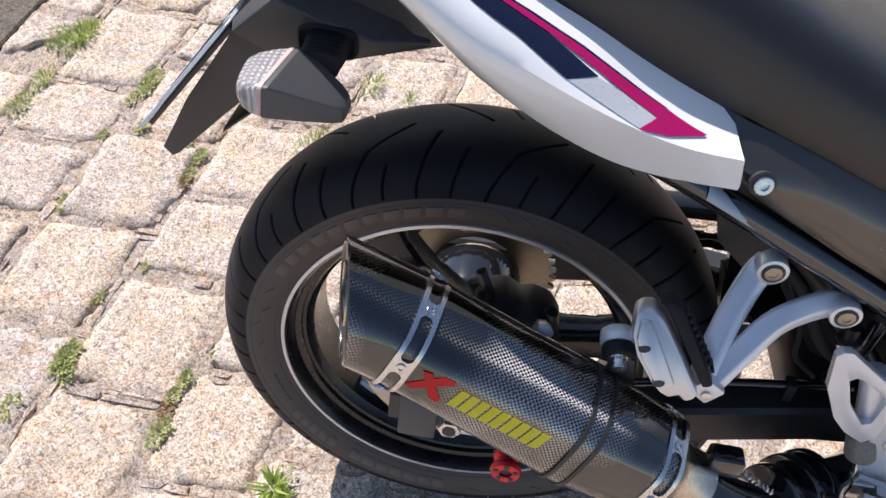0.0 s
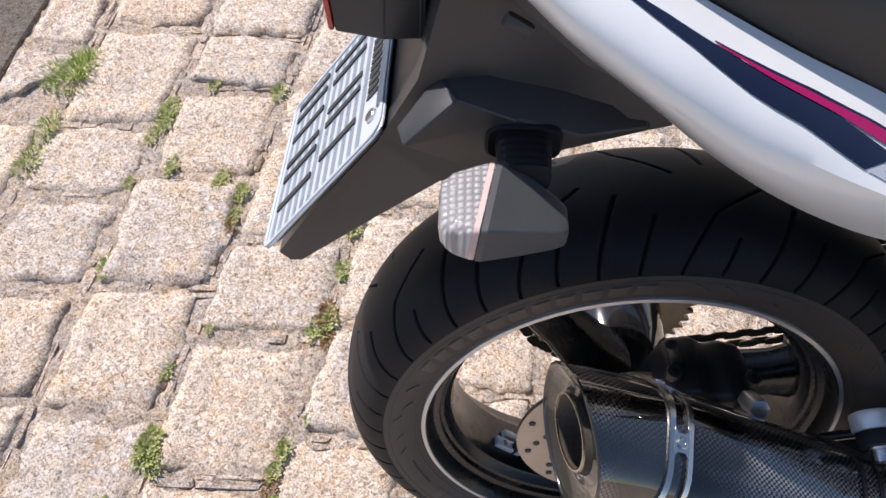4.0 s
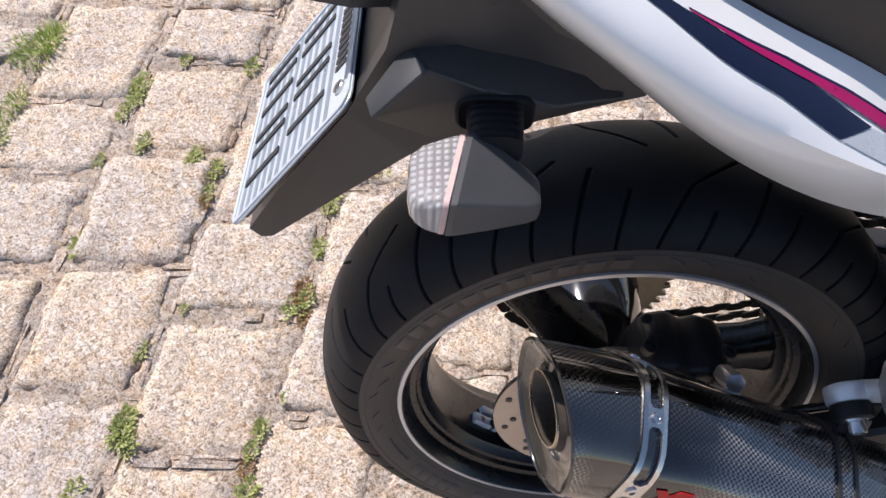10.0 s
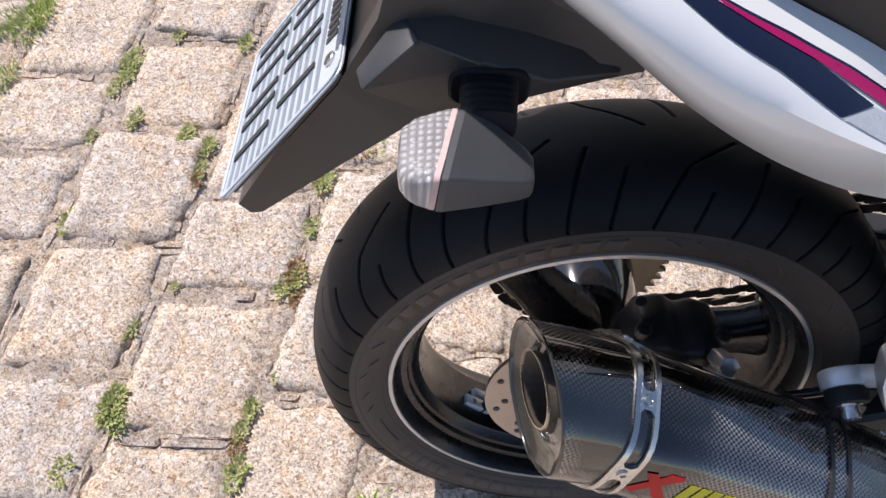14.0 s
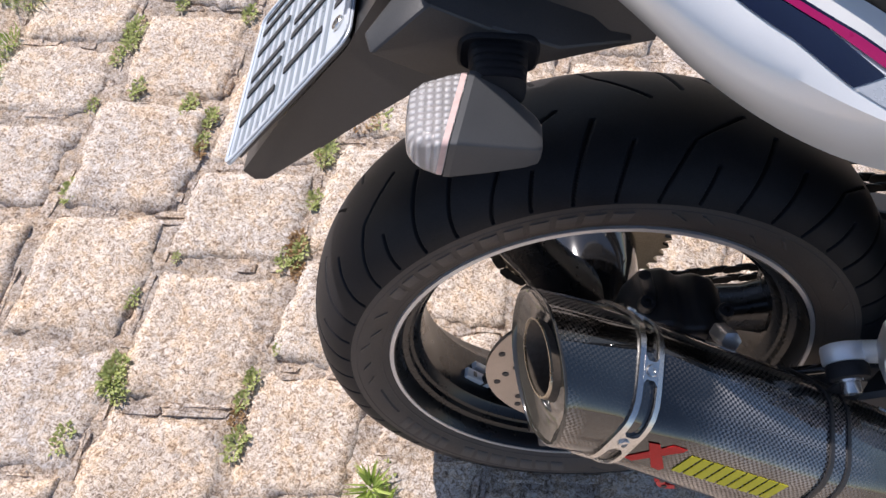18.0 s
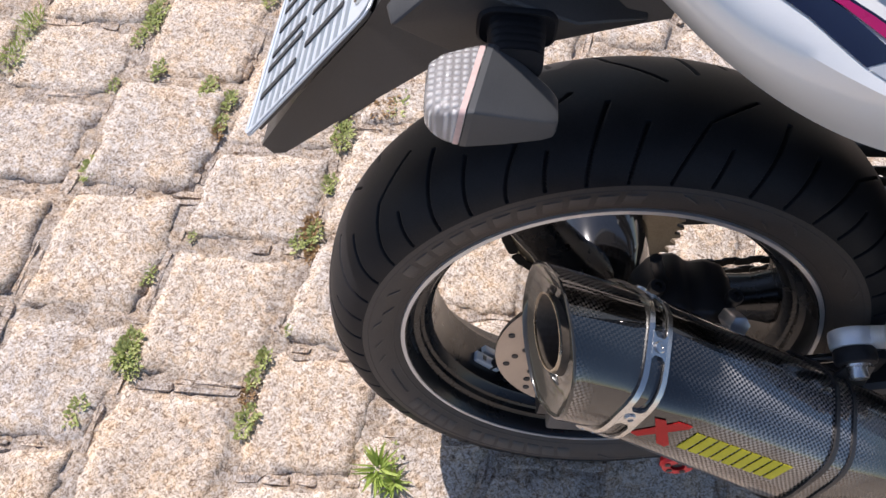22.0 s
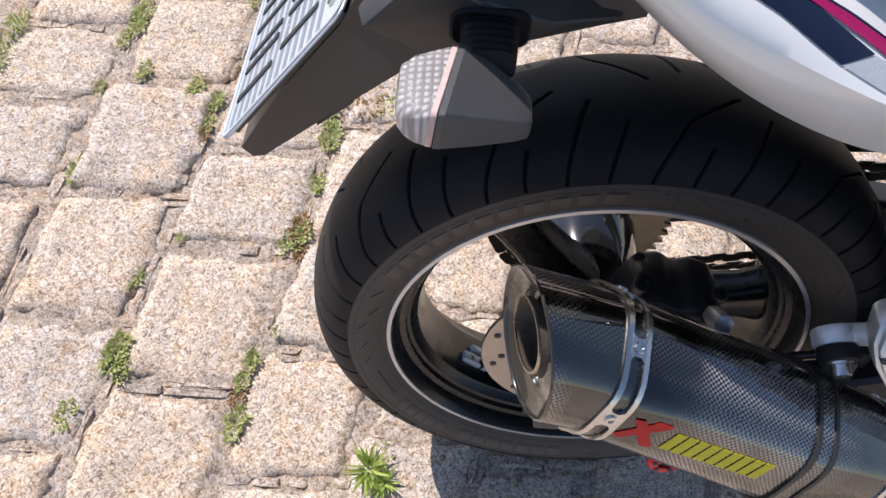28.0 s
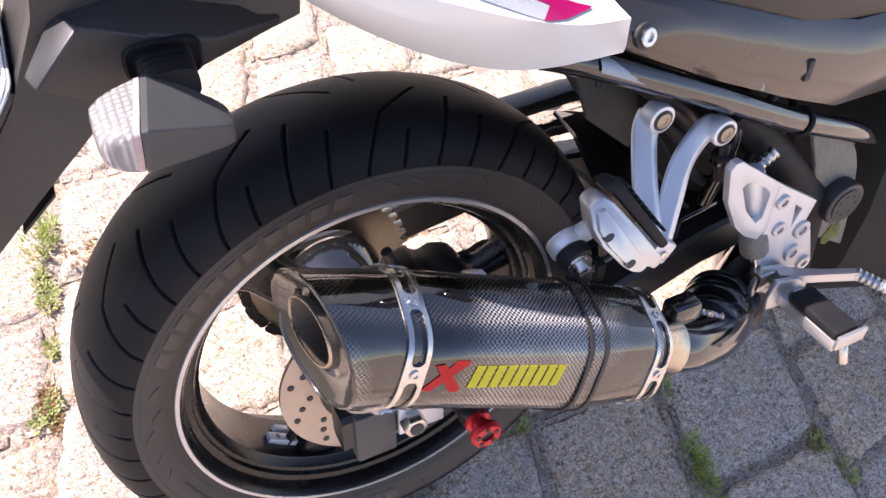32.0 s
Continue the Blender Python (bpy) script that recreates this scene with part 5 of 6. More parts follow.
for at in (A1, A2):
    part("boss", rod(at + Vector((0, 0.006, 0)), at + Vector((0, -0.0125, 0)), 0.0148, 28, 0.002), M_ALU, brk)
    # flat black disc paints shade around the sunken bolt
    part("boss_recess", rod(at + Vector((0, -0.0120, 0)), at + Vector((0, -0.0131, 0)), 0.0108, 24), M_INK_SHADE, brk)
    bolt("bracket_bolt", at + Vector((0, -0.0131, 0)), (0, -1, 0), 0.0080, 0.0015, brk, M_GOLD)
# folded passenger peg
PEG = [(0.136, 0.288), (0.141, 0.296), (0.151, 0.298), (0.165, 0.286), (0.204, 0.236), (0.243, 0.183), (0.243, 0.174), (0.236, 0.168), (0.226, 0.176), (0.219, 0.170), (0.207, 0.176), (0.194, 0.188), (0.163, 0.226), (0.145, 0.258)]
PEG = [(0.243 + (x - 0.243) * 0.90, 0.172 + (z - 0.172) * 0.90) for x, z in PEG]
pegbm = prism(PEG, (0, -0.2245, 0), (1, 0, 0), (0, 0, 1), (0, 1, 0), 0.020, 0.003)
peg = bpart("passenger_peg", pegbm, M_ALU_SAT, "folded silver passenger foot peg with rubber top")
part("peg_face", prism([(0.243 + (x - 0.243) * 0.90, 0.172 + (z - 0.172) * 0.90) for x, z in ((0.142, 0.284), (0.152, 0.286), (0.176, 0.252), (0.214, 0.196), (0.206, 0.184), (0.196, 0.192), (0.167, 0.228), (0.150, 0.256))], (0, -0.2225, 0), (1, 0, 0), (0, 0, 1), (0, -1, 0), 0.0065, 0.003), M_ALU_SAT, peg)
part("peg_rubber", prism([(0.162, 0.290), (0.175, 0.280), (0.246, 0.185), (0.254, 0.190), (0.186, 0.286), (0.172, 0.296)], (0, -0.219, 0), (1, 0, 0), (0, 0, 1), (0, 1, 0), 0.018, 0.003), M_RUBBER, peg, "ribbed black rubber pad")
rd = Vector((0.078, 0, -0.105)).normalized()
rn = Vector((0.105, 0, 0.078)).normalized()
for i in range(9):
    part("rubber_rib", prism([(-0.0028, 0), (0.0028, 0), (0.0028, 0.003), (-0.0028, 0.003)], Vector((0.187, -0.218, 0.2845)) + rd * (0.004 + 0.0112 * i), rd, rn, (0, 1, 0), 0.016, 0.0008, 1), M_RUBBER, peg)
# both peg holes are black plugs that paint the shade inside
for x, z in ((0.1705, 0.238), (0.202, 0.194)):
    part("peg_hole", rod((x, -0.2293, z), (x, -0.225, z), 0.0052, 18), M_INK_SHADE, peg)
# the peg splays outwards towards its lower end
for ob in [peg] + list(peg.children):
    for v in ob.data.vertices:
        f = (0.292 - v.co.z) / 0.123
        v.co += Vector((-0.034, -0.034, 0.045)) * f
# muffler hanger: a bush on a slanting axis
GA = Vector((0.06, -0.95, -0.30)).normalized()
g0 = Vector((0.143, -0.204, 0.222))
hang = bpart("muffler_hanger", rod(g0 - GA * 0.010, g0 + GA * 0.006, 0.0180, 32, 0.003), M_ALU, "silver muffler hanger with a rubber bush")
part("bush", rod(g0 + GA * 0.004, g0 + GA * 0.019, 0.0165, 28, 0.004), M_RUBBER, hang)
part("washer", rod(g0 + GA * 0.019, g0 + GA * 0.021, 0.0115, 24), M_STEEL, hang)
bolt("hanger_bolt", g0 + GA * 0.021, GA, 0.008, 0.009, hang)
part("hanger_tab", prism([(-0.014, -0.004), (0.020, -0.004), (0.012, 0.030), (0.0, 0.040), (-0.010, 0.032)], g0 + GA * 0.015 + Vector((0.002, 0.0, -0.030)), (1, 0, 0), (0, -0.1, 1), (0, -1, 0), 0.003, 0.001), M_SATIN, hang)
part("hanger_lug", rod(g0 - GA * 0.003 + Vector((0.010, 0, 0.004)), Vector((0.172, -0.222, 0.262)), 0.0095, 16, 0.002), M_ALU, hang)


# rider's rest plate with two openings, pedal and peg
def ring_plate(outer, inner, y, th):
    """A plate with one opening; both outlines are walked by angle round the opening."""
    cx, cz = sum(p[0] for p in inner) / len(inner), sum(p[1] for p in inner) / len(inner)

    def cast(poly, t):
        dx, dz = math.cos(t), math.sin(t)
        best = 0.0
        for (ax, az), (bx, bz) in zip(poly, poly[1:] + poly[:1]):
            ex, ez = bx - ax, bz - az
            den = dx * ez - dz * ex
            if abs(den) > 1e-12:
                r = ((ax - cx) * ez - (az - cz) * ex) / den
                q = ((ax - cx) * dz - (az - cz) * dx) / den
                if r > 0 and -1e-6 <= q <= 1 + 1e-6:
                    best = max(best, r)
        return cx + dx * best, cz + dz * best
    ts = sorted({round(math.atan2(p[1] - cz, p[0] - cx), 4) for p in outer + inner} | {round(-math.pi + 2 * math.pi * k / 36, 4) for k in range(36)})
    o, i2 = [cast(outer, t) for t in ts], [cast(inner, t) for t in ts]
    rings = [[(x, yy, z) for x, z in line] for line, yy in ((o, y), (o, y - th), (i2, y - th), (i2, y))]
    bm = loft(rings + [rings[0]], True, False)
    bmesh.ops.remove_doubles(bm, verts=bm.verts, dist=1e-6)
    bmesh.ops.recalc_face_normals(bm, faces=bm.faces)
    soften(bm, 0.0018, 2, 40)
    return bm


rest = bpart("rear_set_plate", ring_plate([(0.428, 0.193), (0.500, 0.147), (0.494, 0.121), (0.510, 0.099), (0.533, 0.044), (0.524, 0.036), (0.441, 0.060), (0.424, 0.105), (0.430, 0.130)], [(0.466, 0.152), (0.480, 0.142), (0.472, 0.118)], -0.180, 0.009), M_ALU, "silver aluminium rear set plate with open heel guard")
part("heel_guard", ring_plate([(0.346, 0.234), (0.351, 0.241), (0.359, 0.242), (0.429, 0.1925), (0.4305, 0.128), (0.420, 0.118), (0.398, 0.130), (0.380, 0.148), (0.356, 0.190)], [(0.371, 0.205), (0.376, 0.210), (0.384, 0.209), (0.412, 0.190), (0.417, 0.182), (0.417, 0.150), (0.409, 0.145), (0.387, 0.170)], -0.180, 0.009), M_ALU, rest)
for x, z, r in ((0.441, 0.165, 0.0095), (0.450, 0.123, 0.0095), (0.490, 0.109, 0.012), (0.489, 0.073, 0.012), (0.517, 0.047, 0.010)):
    bolt("plate_bolt", (x, -0.188, z), (0, -1, 0), r, 0.005, rest, M_ALU_SAT)
part("master_cylinder", rod((0.403, -0.168, 0.205), (0.428, -0.170, 0.125), 0.0135, 20, 0.003), M_ALU, rest, "grey brake master cylinder")
part("rod_boot", rod((0.427, -0.174, 0.120), (0.436, -0.180, 0.085), 0.0165, 18, 0.005), M_GREYCAST, rest)
part("push_rod", rod((0.434, -0.180, 0.090), (0.443, -0.190, 0.052), 0.006, 12), M_STEEL, rest)
part("rod_nut", rod((0.440, -0.188, 0.066), (0.442, -0.190, 0.056), 0.009, 6), M_STEEL, rest)
part("hose_fitting", tube([Vector((0.412, -0.160, 0.196)) + Vector((0.0029, 0, 0.0020)) * i for i in range(10)], [0.0085 if i % 2 else 0.0068 for i in range(10)], 14), M_STEEL, rest, "ridged steel hose fitting")
peg2 = bpart("rider_peg", box((0.447, -0.308, 0.032), (0.487, -0.222, 0.049), 0.004), M_ALU_SAT, "aluminium rider foot peg with black rubber top")
part("peg_rubber", box((0.447, -0.306, 0.049), (0.484, -0.233, 0.061), 0.0045), M_RUBBER, peg2, "black rubber pad")
part("peg_lip", box((0.446, -0.3125, 0.040), (0.490, -0.3075, 0.060), 0.002), M_ALU_SAT, peg2)
part("peg_feeler", rod((0.470, -0.304, 0.034), (0.472, -0.312, 0.010), 0.006, 12, 0.001), M_STEEL, peg2)
part("peg_clevis", prism([(0.432, 0.030), (0.486, 0.024), (0.490, 0.050), (0.470, 0.066), (0.436, 0.074), (0.428, 0.050)], (0, -0.224, 0), (1, 0, 0), (0, 0, 1), (0, 1, 0), 0.007, 0.002), M_ALU_SAT, peg2)
part("peg_clevis", prism([(0.432, 0.030), (0.486, 0.024), (0.490, 0.050), (0.470, 0.066), (0.436, 0.074), (0.428, 0.050)], (0, -0.200, 0), (1, 0, 0), (0, 0, 1), (0, 1, 0), 0.007, 0.002), M_ALU_SAT, peg2)
part("peg_pin", rod((0.460, -0.228, 0.048), (0.460, -0.190, 0.048), 0.006, 14), M_GOLD, peg2)
ped = bpart("brake_pedal", loft([[(x + w * 0.3, y, z), (x, y - w, z), (x, y - w, z - 0.012), (x + w * 0.3, y, z - 0.012)] for x, y, z, w in ((0.455, -0.192, 0.066, 0.018), (0.478, -0.206, 0.064, 0.014), (0.51, -0.220, 0.062, 0.010), (0.548, -0.234, 0.060, 0.009), (0.556, -0.239, 0.059, 0.010))]), M_ALU_SAT, "silver brake pedal with a knurled tip", 30)
part("pedal_tip", tube([Vector((0.552, -0.236, 0.054)) + Vector((0.0017, -0.0030, -0.0004)) * i for i in range(24)], [0.0086 if i % 2 else 0.0066 for i in range(24)], 12), M_ALU_SAT, ped, "knurled round tip")
part("pedal_clevis", box((0.432, -0.204, 0.040), (0.456, -0.186, 0.066), 0.003), M_STEEL, ped)

# grey cover with round cap, frame and dark works behind
cov = bpart("frame_cover", prism([(0.506, 0.212), (0.545, 0.200), (0.585, 0.180), (0.600, 0.160), (0.612, 0.137), (0.628, 0.092), (0.642, 0.030), (0.648, -0.004), (0.595, 0.026), (0.572, 0.060), (0.553, 0.100), (0.532, 0.160)], (0, -0.142, 0), (1, 0, 0), (0, 0, 1), (0, -1, 0), 0.008, 0.003), M_GREYCAST, "dusty grey frame cover with moss at its foot")
part("pivot_cap", rod((0.588, -0.148, 0.098), (0.588, -0.170, 0.098), 0.030, 32, 0.004), M_BLACK, cov, "round black pivot cap")
part("cap_face", rod((0.588, -0.170, 0.098), (0.588, -0.1715, 0.098), 0.0225, 28), M_DUSTY, cov)
# pits are raised black dots, with their shade painted as colour
for i in range(7):
    t = 2 * math.pi * i / 7
    part("cap_pit", rod((0.588 + 0.014 * math.cos(t), -0.1714, 0.098 + 0.014 * math.sin(t)), (0.588 + 0.014 * math.cos(t), -0.1722, 0.098 + 0.014 * math.sin(t)), 0.0022, 8), M_INK_SHADE, cov)
part("moss", prism([(0.600, 0.016), (0.610, 0.011), (0.619, 0.018), (0.629, 0.022), (0.627, 0.036), (0.621, 0.050), (0.615, 0.040), (0.607, 0.047), (0.602, 0.034), (0.597, 0.030)], (0, -0.1495, 0), (1, 0, 0), (0, 0, 1), (0, -1, 0), 0.002, 0.0008, 1), M_MOSS, cov, "patch of yellow-green moss")
hug = []
for i in range(17):
    a = radians(-30 + 48 * i / 16)
    hug.append([(r * math.cos(a), y, r * math.sin(a)) for r, y in ((0.330, 0.088), (0.336, 0.0), (0.334, -0.060), (0.322, -0.084), (0.319, -0.092), (0.323, -0.094), (0.330, -0.088), (0.341, -0.062), (0.343, 0.0), (0.337, 0.088))])
hugger = bpart("hugger", loft(hug), M_SATIN, "thin black mudguard close to the tyre", 50)
edge = []
for i in range(17):
    a = radians(-30 + 48 * i / 16)
    edge.append([(r * math.cos(a), y, r * math.sin(a)) for r, y in ((0.3185, -0.0925), (0.3175, -0.0965), (0.3225, -0.0985), (0.3245, -0.0945))])
part("hugger_edge", loft(edge), M_DUSTY, hugger, "dusty brown edge of the mudguard", 50)
bpart("battery_box", loft([[(x, -0.070, z0), (x, -0.082, z1), (x, 0.085, z1), (x, 0.070, z0)] for x, z0, z1 in ((0.262, 0.300, 0.372), (0.285, 0.265, 0.365), (0.33, 0.20, 0.35), (0.39, 0.12, 0.33), (0.58, 0.04, 0.30))]), M_DARK, "black plastic box under the seat", 30)
cover = []
for t in (0.0, 0.25, 0.5, 0.75, 1.0):
    lo, mid, hi = Vector((0.276 + 0.062 * t, -0.064, 0.170 - 0.050 * t)), Vector((0.284 + 0.094 * t, -0.005, 0.192 - 0.058 * t)), Vector((0.296 + 0.118 * t, 0.055, 0.184 - 0.060 * t))
    bow = Vector((0.004, 0, 0.008)) * math.sin(math.pi * t)
    down = Vector((-0.002, 0, -0.005))
    cover.append([lo + bow, mid + bow, hi + bow, hi + bow + down, mid + bow + down, lo + bow + down])
bpart("hugger_cover", loft(cover), M_GLOSS, "glossy black mudguard cover ahead of the tyre", 40)
inner = bpart("inner_panel", prism([(0.216, 0.322), (0.232, 0.335), (0.292, 0.305), (0.312, 0.222), (0.298, 0.214), (0.236, 0.266)], (0, -0.086, 0), (1, 0, 0), (0, 0, 1), (0, 1, 0), 0.006, 0.002), M_DUSTY, "dusty dark brown inner fender panel")
bolt("panel_screw", (0.245, -0.086, 0.305), (0, -1, 0), 0.005, 0.002, inner, M_SATIN)
guard = bpart("chain_guard", prism([(0.06, 0.130), (0.12, 0.148), (0.22, 0.176), (0.34, 0.184), (0.46, 0.176), (0.46, 0.160), (0.34, 0.166), (0.22, 0.158), (0.12, 0.132), (0.06, 0.116)], (0, 0.086, 0), (1, 0, 0), (0, 0, 1), (0, 1, 0), 0.034, 0.002), M_BLACK, "thin black chain guard")
for x, z in ((0.20, 0.1655), (0.36, 0.175)):
    bolt("guard_screw", (x, 0.086, z), (0, -1, 0), 0.005, 0.003, guard, M_STEEL)
bpart("left_foot_rest", prism([(0.34, 0.118), (0.37, 0.150), (0.395, 0.165), (0.415, 0.150), (0.40, 0.130), (0.37, 0.112)], (0, 0.150, 0), (1, 0, 0), (0, 0, 1), (0, 1, 0), 0.012, 0.003), M_ALU, "silver foot rest bracket on the far side")
bpart("left_rail", tube([(0.16, 0.14, 0.385), (0.34, 0.145, 0.30), (0.57, 0.14, 0.20)], 0.0135, 16), M_GLOSS, "glossy black seat rail tube")
bpart("cross_tube", tube([(0.20, -0.145, 0.362), (0.20, 0.14, 0.362)], 0.009, 12), M_SATIN, "black frame cross tube")
bpart("frame_spar", tube([(0.40, -0.12, 0.26), (0.56, -0.135, 0.10), (0.60, -0.13, -0.10)], 0.024, 16), M_DARK, "satin black frame spar")
bpart("shock", tube([(0.44, 0.0, 0.30), (0.46, 0.0, 0.02)], 0.030, 16), M_SATIN, "black rear shock absorber")
bpart("brake_hose", tube(smooth_path([(0.40, -0.158, 0.262), (0.43, -0.15, 0.29), (0.47, -0.14, 0.25), (0.46, -0.13, 0.16)], 5), 0.005, 10), M_RUBBER, "black rubber brake hose")
stud = bpart("frame_stud", tube([(0.370, -0.150, 0.240), (0.371, -0.150, 0.226), (0.372, -0.150, 0.224), (0.373, -0.150, 0.214), (0.374, -0.150, 0.212), (0.377, -0.150, 0.190)], [0.007, 0.007, 0.012, 0.012, 0.008, 0.006], 16), M_SATIN, "black threaded stud with a round nut")
part("stud_nut", rod((0.3722, -0.150, 0.221), (0.3730, -0.150, 0.216), 0.0135, 6), M_STEEL, stud)
bpart("drain_tube", tube(smooth_path([(0.392, -0.132, 0.285), (0.402, -0.132, 0.24), (0.404, -0.128, 0.19), (0.398, -0.120, 0.13)], 5), 0.0085, 14), M_GLOSS, "glossy black drain tube below the seat rail")
bpart("wiring_loom", tube(smooth_path([(0.30, -0.115, 0.272), (0.335, -0.122, 0.235), (0.362, -0.120, 0.19), (0.40, -0.112, 0.155), (0.45, -0.11, 0.15)], 5), 0.0065, 12), M_DARK, "taped black wiring loom")
bpart("cable", tube(smooth_path([(0.31, -0.10, 0.250), (0.34, -0.115, 0.20), (0.355, -0.112, 0.15), (0.39, -0.104, 0.115)], 5), 0.0032, 10), M_RUBBER, "thin black cable")
bpart("cable", tube(smooth_path([(0.415, -0.14, 0.262), (0.432, -0.138, 0.225), (0.436, -0.132, 0.18), (0.46, -0.125, 0.15)], 5), 0.0045, 10), M_RUBBER, "thin black cable")
tie = bpart("rail_clamp", tube([(0.470 + 0.0150 * math.sin(q) * 0.40, -0.1555 - 0.0150 * math.cos(q), 0.2415 + 0.0150 * math.sin(q) * 0.92) for q in [2 * math.pi * k / 24 for k in range(25)]], 0.0022, 8, 1.0, False), M_DARK, "black tie round the seat rail")
bpart("sub_frame", tube([(0.18, -0.10, 0.395), (0.33, -0.12, 0.27), (0.44, -0.12, 0.15)], 0.012, 14), M_SATIN, "black lower frame tube")


# ---- front half of the machine: out of view, added to block sky light ----
def oval(x, w, z0, z1, n=20, p=0.7):
    return [(x, w * math.copysign(abs(math.cos(t)) ** p, math.cos(t)), (z0 + z1) / 2 + (z1 - z0) / 2 * math.copysign(abs(math.sin(t)) ** p, math.sin(t))) for t in [2 * math.pi * k / n for k in range(n)]]


bpart("fuel_tank", loft([oval(0.70, 0.09, 0.36, 0.50), oval(0.78, 0.15, 0.30, 0.58), oval(0.95, 0.19, 0.28, 0.66), oval(1.10, 0.17, 0.32, 0.64), oval(1.17, 0.11, 0.40, 0.58)]), M_WHITE, "unseen pearl white fuel tank", 50)
bpart("front_fairing", loft([oval(0.84, 0.19, -0.02, 0.30), oval(1.0, 0.23, -0.06, 0.46), oval(1.25, 0.21, 0.06, 0.62), oval(1.48, 0.13, 0.30, 0.66), oval(1.58, 0.05, 0.40, 0.58)]), M_WHITE, "unseen pearl white front fairing", 50)
bpart("engine", loft([oval(0.66, 0.16, -0.16, 0.28), oval(0.85, 0.21, -0.20, 0.30), oval(1.05, 0.18, -0.14, 0.26)]), M_DARK, "black engine", 50)
v, f = ring_y([(0.215, -0.045), (0.25, -0.06), (0.285, -0.045), (0.300, 0.0), (0.285, 0.045), (0.25, 0.06), (0.215, 0.045)], 64)
braw("front_wheel", [(x + 1.44, y, z - 0.015) for x, y, z in v], f, M_RUBBER, "unseen black front tyre")
for sd in (-1, 1):
    bpart("fork_leg", rod((1.44, sd * 0.10, -0.01), (1.26, sd * 0.10, 0.50), 0.026, 20, 0.003), M_SATIN, "unseen black fork leg")


# ---- weeds in the joints ----
def tuft(name, at, height, spread, count, material, seed, broad=False, fat=1.0):
    """A small clump of blades or leaves rising from a joint."""
    rnd = random.Random(seed)
    verts, faces = [], []
    for _ in range(int(count * (2.8 if broad else 2.2))):
        a = rnd.uniform(0, 6.283)
        r0 = spread * (1.0 if fat < 2 else 0.25) * rnd.random() ** 0.7
        bx, by = r0 * math.cos(a) * 0.7 + r0 * math.sin(a) * 0.25, r0 * math.sin(a) * 1.3
        lean = rnd.uniform(0.1, 0.5) * spread * (1.0 if fat < 2 else 2.2)
        a2 = a + rnd.uniform(-0.9, 0.9)
        h = height * rnd.uniform(0.25, 1.0) * (0.55 if broad else 0.9)
        w = (rnd.uniform(0.0010, 0.0024) if broad else rnd.uniform(0.0006, 0.0012) * fat)
        px, py = -math.sin(a2), math.cos(a2)
        o = len(verts)
        steps = ((0.0, 0.35 if broad else 1.0), (0.35, 1.0), (0.7, 1.1 if broad else 0.75), (1.0, 0.08))
        for t, ww in steps:
            x, y = bx + math.cos(a2) * lean * t ** 1.5, by + math.sin(a2) * lean * t ** 1.5
            z = h * (t if not broad else math.sin(t * 1.9) * 0.95)
            verts += [(x + px * w * ww, y + py * w * ww, z), (x, y, z - w * 0.5), (x - px * w * ww, y - py * w * ww, z)]
        for k in range(3):
            b0 = o + 3 * k
            faces += [(b0, b0 + 1, b0 + 4, b0 + 3), (b0 + 1, b0 + 2, b0 + 5, b0 + 4)]
    ob = raw(name, verts, faces, material, None, sharp=80)
    ob.location = (at[0], at[1], -0.003 if fat < 2 else 0.001)
    return ob


GRASS = [(-0.918, 0.735, 0.030, 0.042, 90), (-0.898, 0.760, 0.026, 0.030, 50), (-0.960, 0.735, 0.014, 0.026, 40), (-0.938, 0.612, 0.018, 0.028, 50), (-0.955, 0.540, 0.016, 0.028, 50), (-0.36, 0.54, 0.032, 0.035, 60), (-0.345, 0.56, 0.025, 0.03, 40), (0.487, -0.19, 0.030, 0.026, 60), (0.484, -0.23, 0.028, 0.026, 60), (-0.274, 0.74, 0.02, 0.03, 40), (-0.19, 0.72, 0.015, 0.02, 25)]
LEAFY = [(-0.645, 0.036, 0.022, 0.024, 70), (-0.632, 0.012, 0.015, 0.016, 30), (-0.70, -0.06, 0.014, 0.018, 30), (-0.441, 0.04, 0.016, 0.014, 30), (-0.452, 0.005, 0.012, 0.013, 22), (-0.452, -0.058, 0.017, 0.020, 40), (-0.238, -0.10, 0.020, 0.022, 20), (-0.64, 0.157, 0.012, 0.014, 24), (-0.77, 0.335, 0.014, 0.018, 34), (-0.698, 0.537, 0.012, 0.016, 26), (-0.605, 0.512, 0.012, 0.018, 30)]
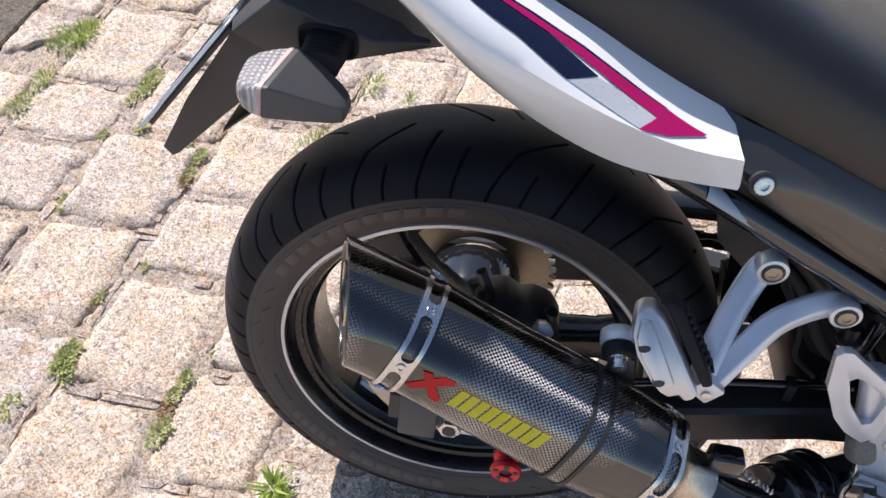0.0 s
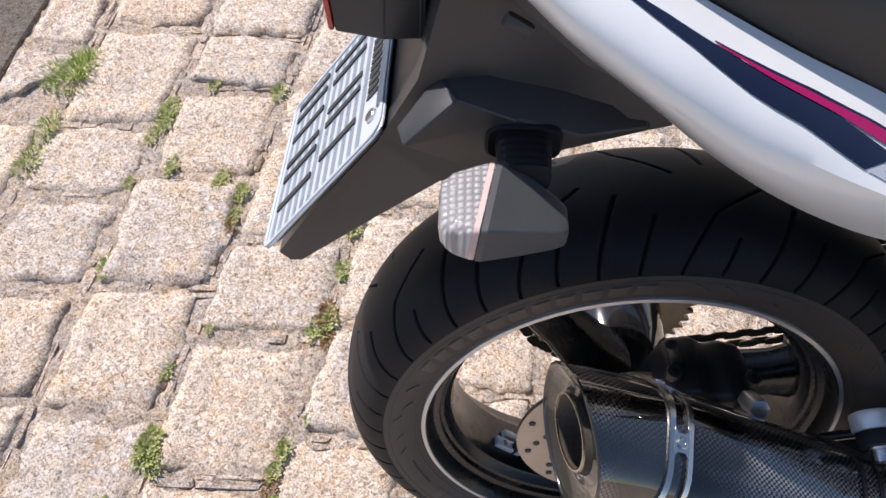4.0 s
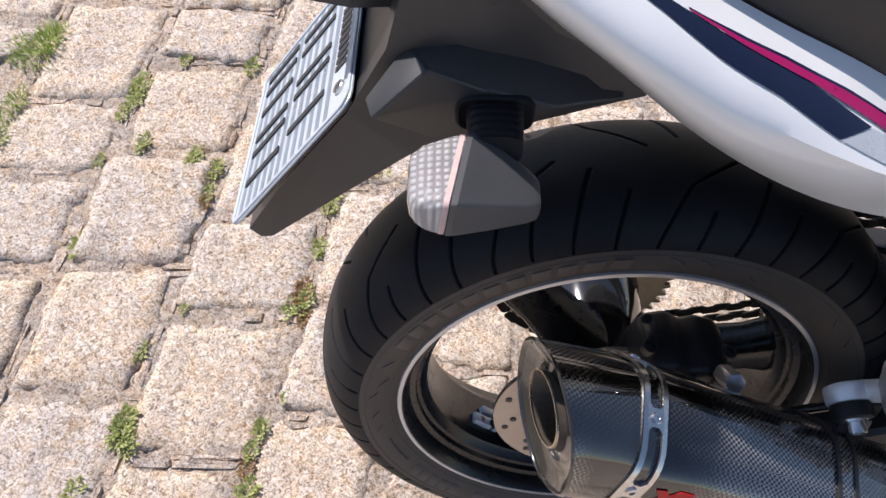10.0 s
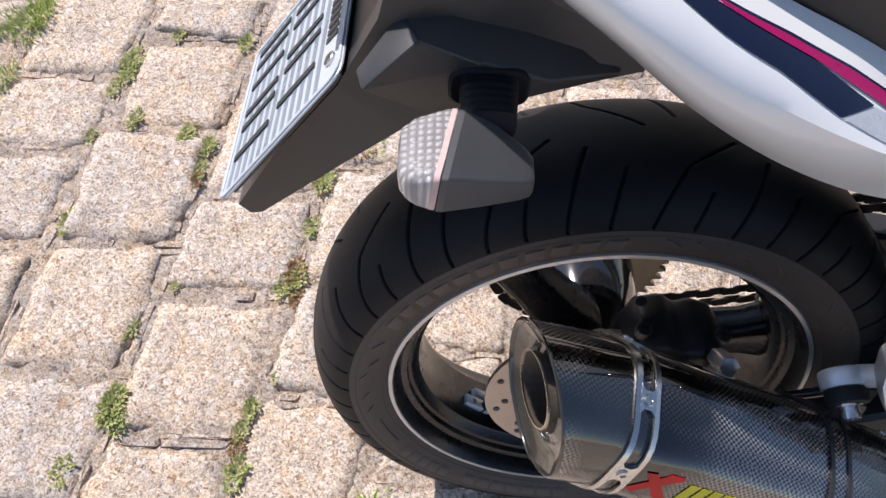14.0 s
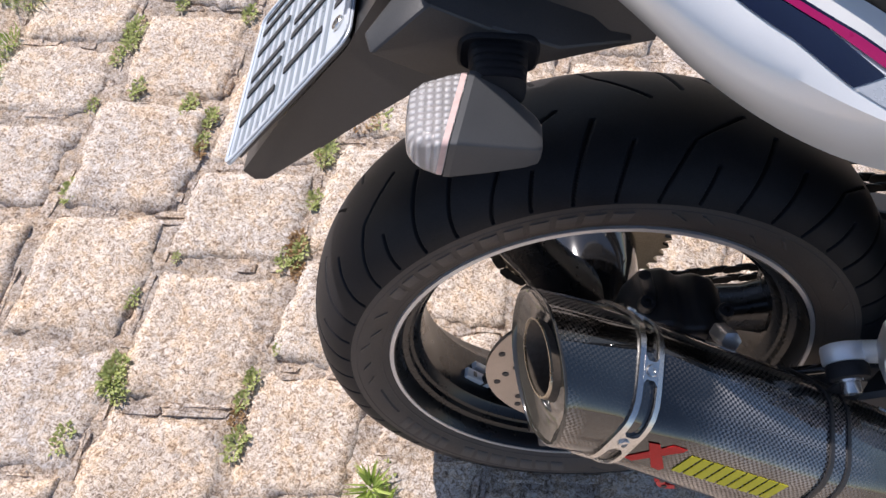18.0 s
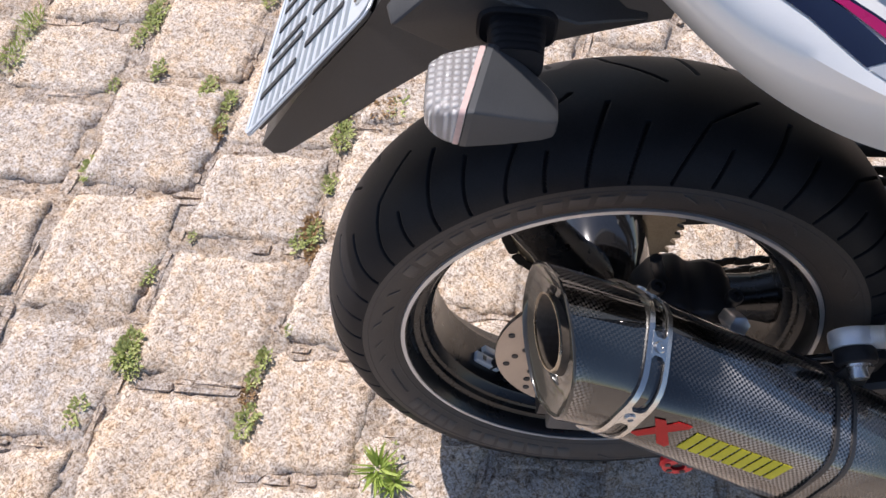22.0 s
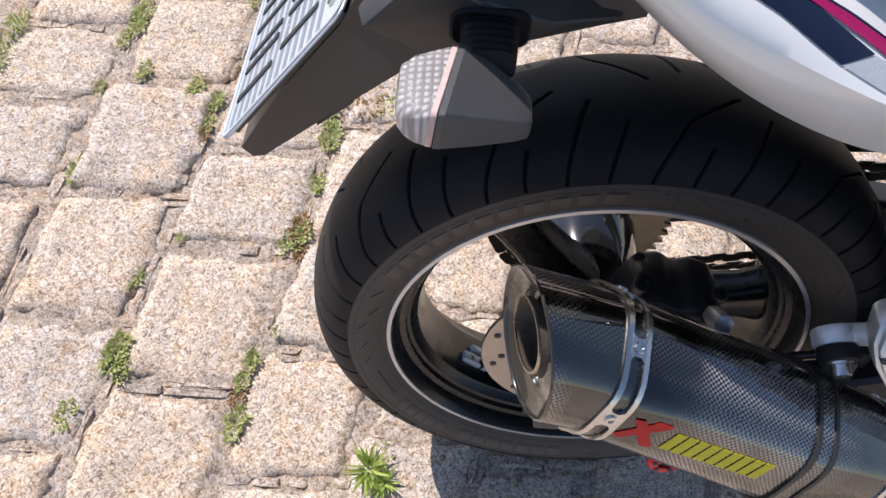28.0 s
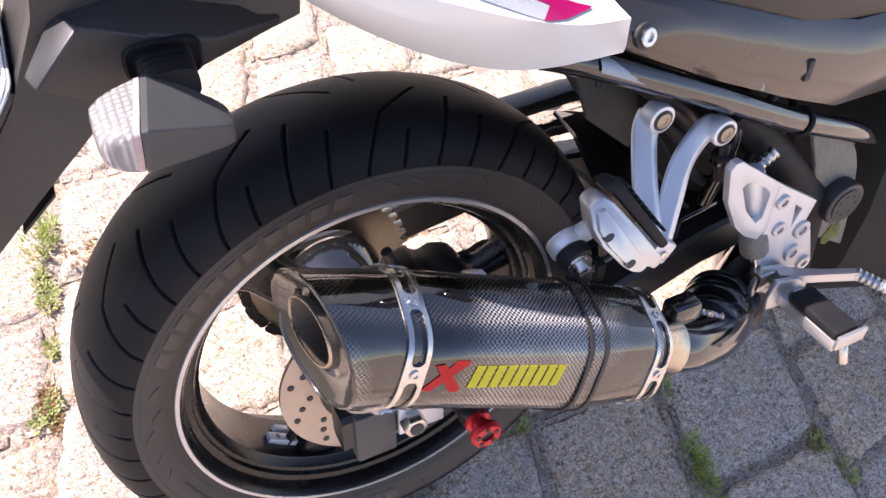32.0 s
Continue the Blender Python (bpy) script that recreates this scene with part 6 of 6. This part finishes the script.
LEAFY += [(-0.722, 0.665, 0.012, 0.020, 40), (-0.728, 0.630, 0.010, 0.018, 34), (-0.745, 0.600, 0.009, 0.014, 22), (-0.648, 0.725, 0.010, 0.014, 22), (-0.566, 0.487, 0.013, 0.016, 28), (-0.573, 0.44, 0.012, 0.014, 22), (-0.527, 0.709, 0.014, 0.016, 26), (-0.393, 0.245, 0.014, 0.02, 34), (-0.375, 0.34, 0.014, 0.016, 30), (-0.363, 0.43, 0.016, 0.022, 40), (-0.37, 0.47, 0.014, 0.018, 30), (-0.272, 0.507, 0.012, 0.022, 24), (-0.408, 0.088, 0.008, 0.009, 12), (-0.583, 0.229, 0.006, 0.008, 10), (0.511, -0.074, 0.014, 0.016, 26), (0.70, -0.262, 0.018, 0.020, 40), (0.251, -0.042, 0.014, 0.015, 28), (0.721, -0.309, 0.012, 0.02, 24), (-0.768, 0.497, 0.008, 0.012, 14), (-0.415, 0.235, 0.010, 0.016, 20)]
BROAD = [(-0.253, -0.113, 0.034, 0.036, 26), (-0.228, -0.128, 0.024, 0.028, 16)]
DRY = [(-0.397, 0.262, 0.012, 0.018, 36), (-0.455, -0.02, 0.010, 0.014, 28), (-0.575, 0.42, 0.010, 0.014, 24), (-0.39, 0.215, 0.010, 0.014, 26), (0.705, -0.245, 0.012, 0.015, 30), (-0.30, 0.515, 0.012, 0.03, 40)]
for n, (x, y, h, sp, c) in enumerate(GRASS):
    tagged(tuft("grass_tuft", (x, y), h, sp, c, M_GRASS, 100 + n), "small bright green grass tuft in a paving joint", "weed", "weeds in the joints")
for n, (x, y, h, sp, c) in enumerate(LEAFY):
    tagged(tuft("leafy_weed", (x, y), h, sp, c, M_WEED, 200 + n, True), "low leafy green weed in a paving joint", "weed", "weeds in the joints")
for n, (x, y, h, sp, c) in enumerate(BROAD):
    tagged(tuft("broad_grass", (x, y), h, sp, c, M_GRASS, 400 + n, False, 2.3), "bright green broad-bladed grass tuft in a paving joint", "weed", "weeds in the joints")
for n, (x, y, h, sp, c) in enumerate(DRY):
    tagged(tuft("dry_weed", (x, y), h, sp, c, M_DRYWEED, 300 + n, True), "withered reddish brown weed in a paving joint", "weed", "weeds in the joints")

# pieces hang no deeper than two levels under the motorcycle
for ob in list(bpy.data.objects):
    while ob.parent and ob.parent.parent and ob.parent.parent.parent:
        ob.parent = ob.parent.parent

lay_rubble()
lay_paving()
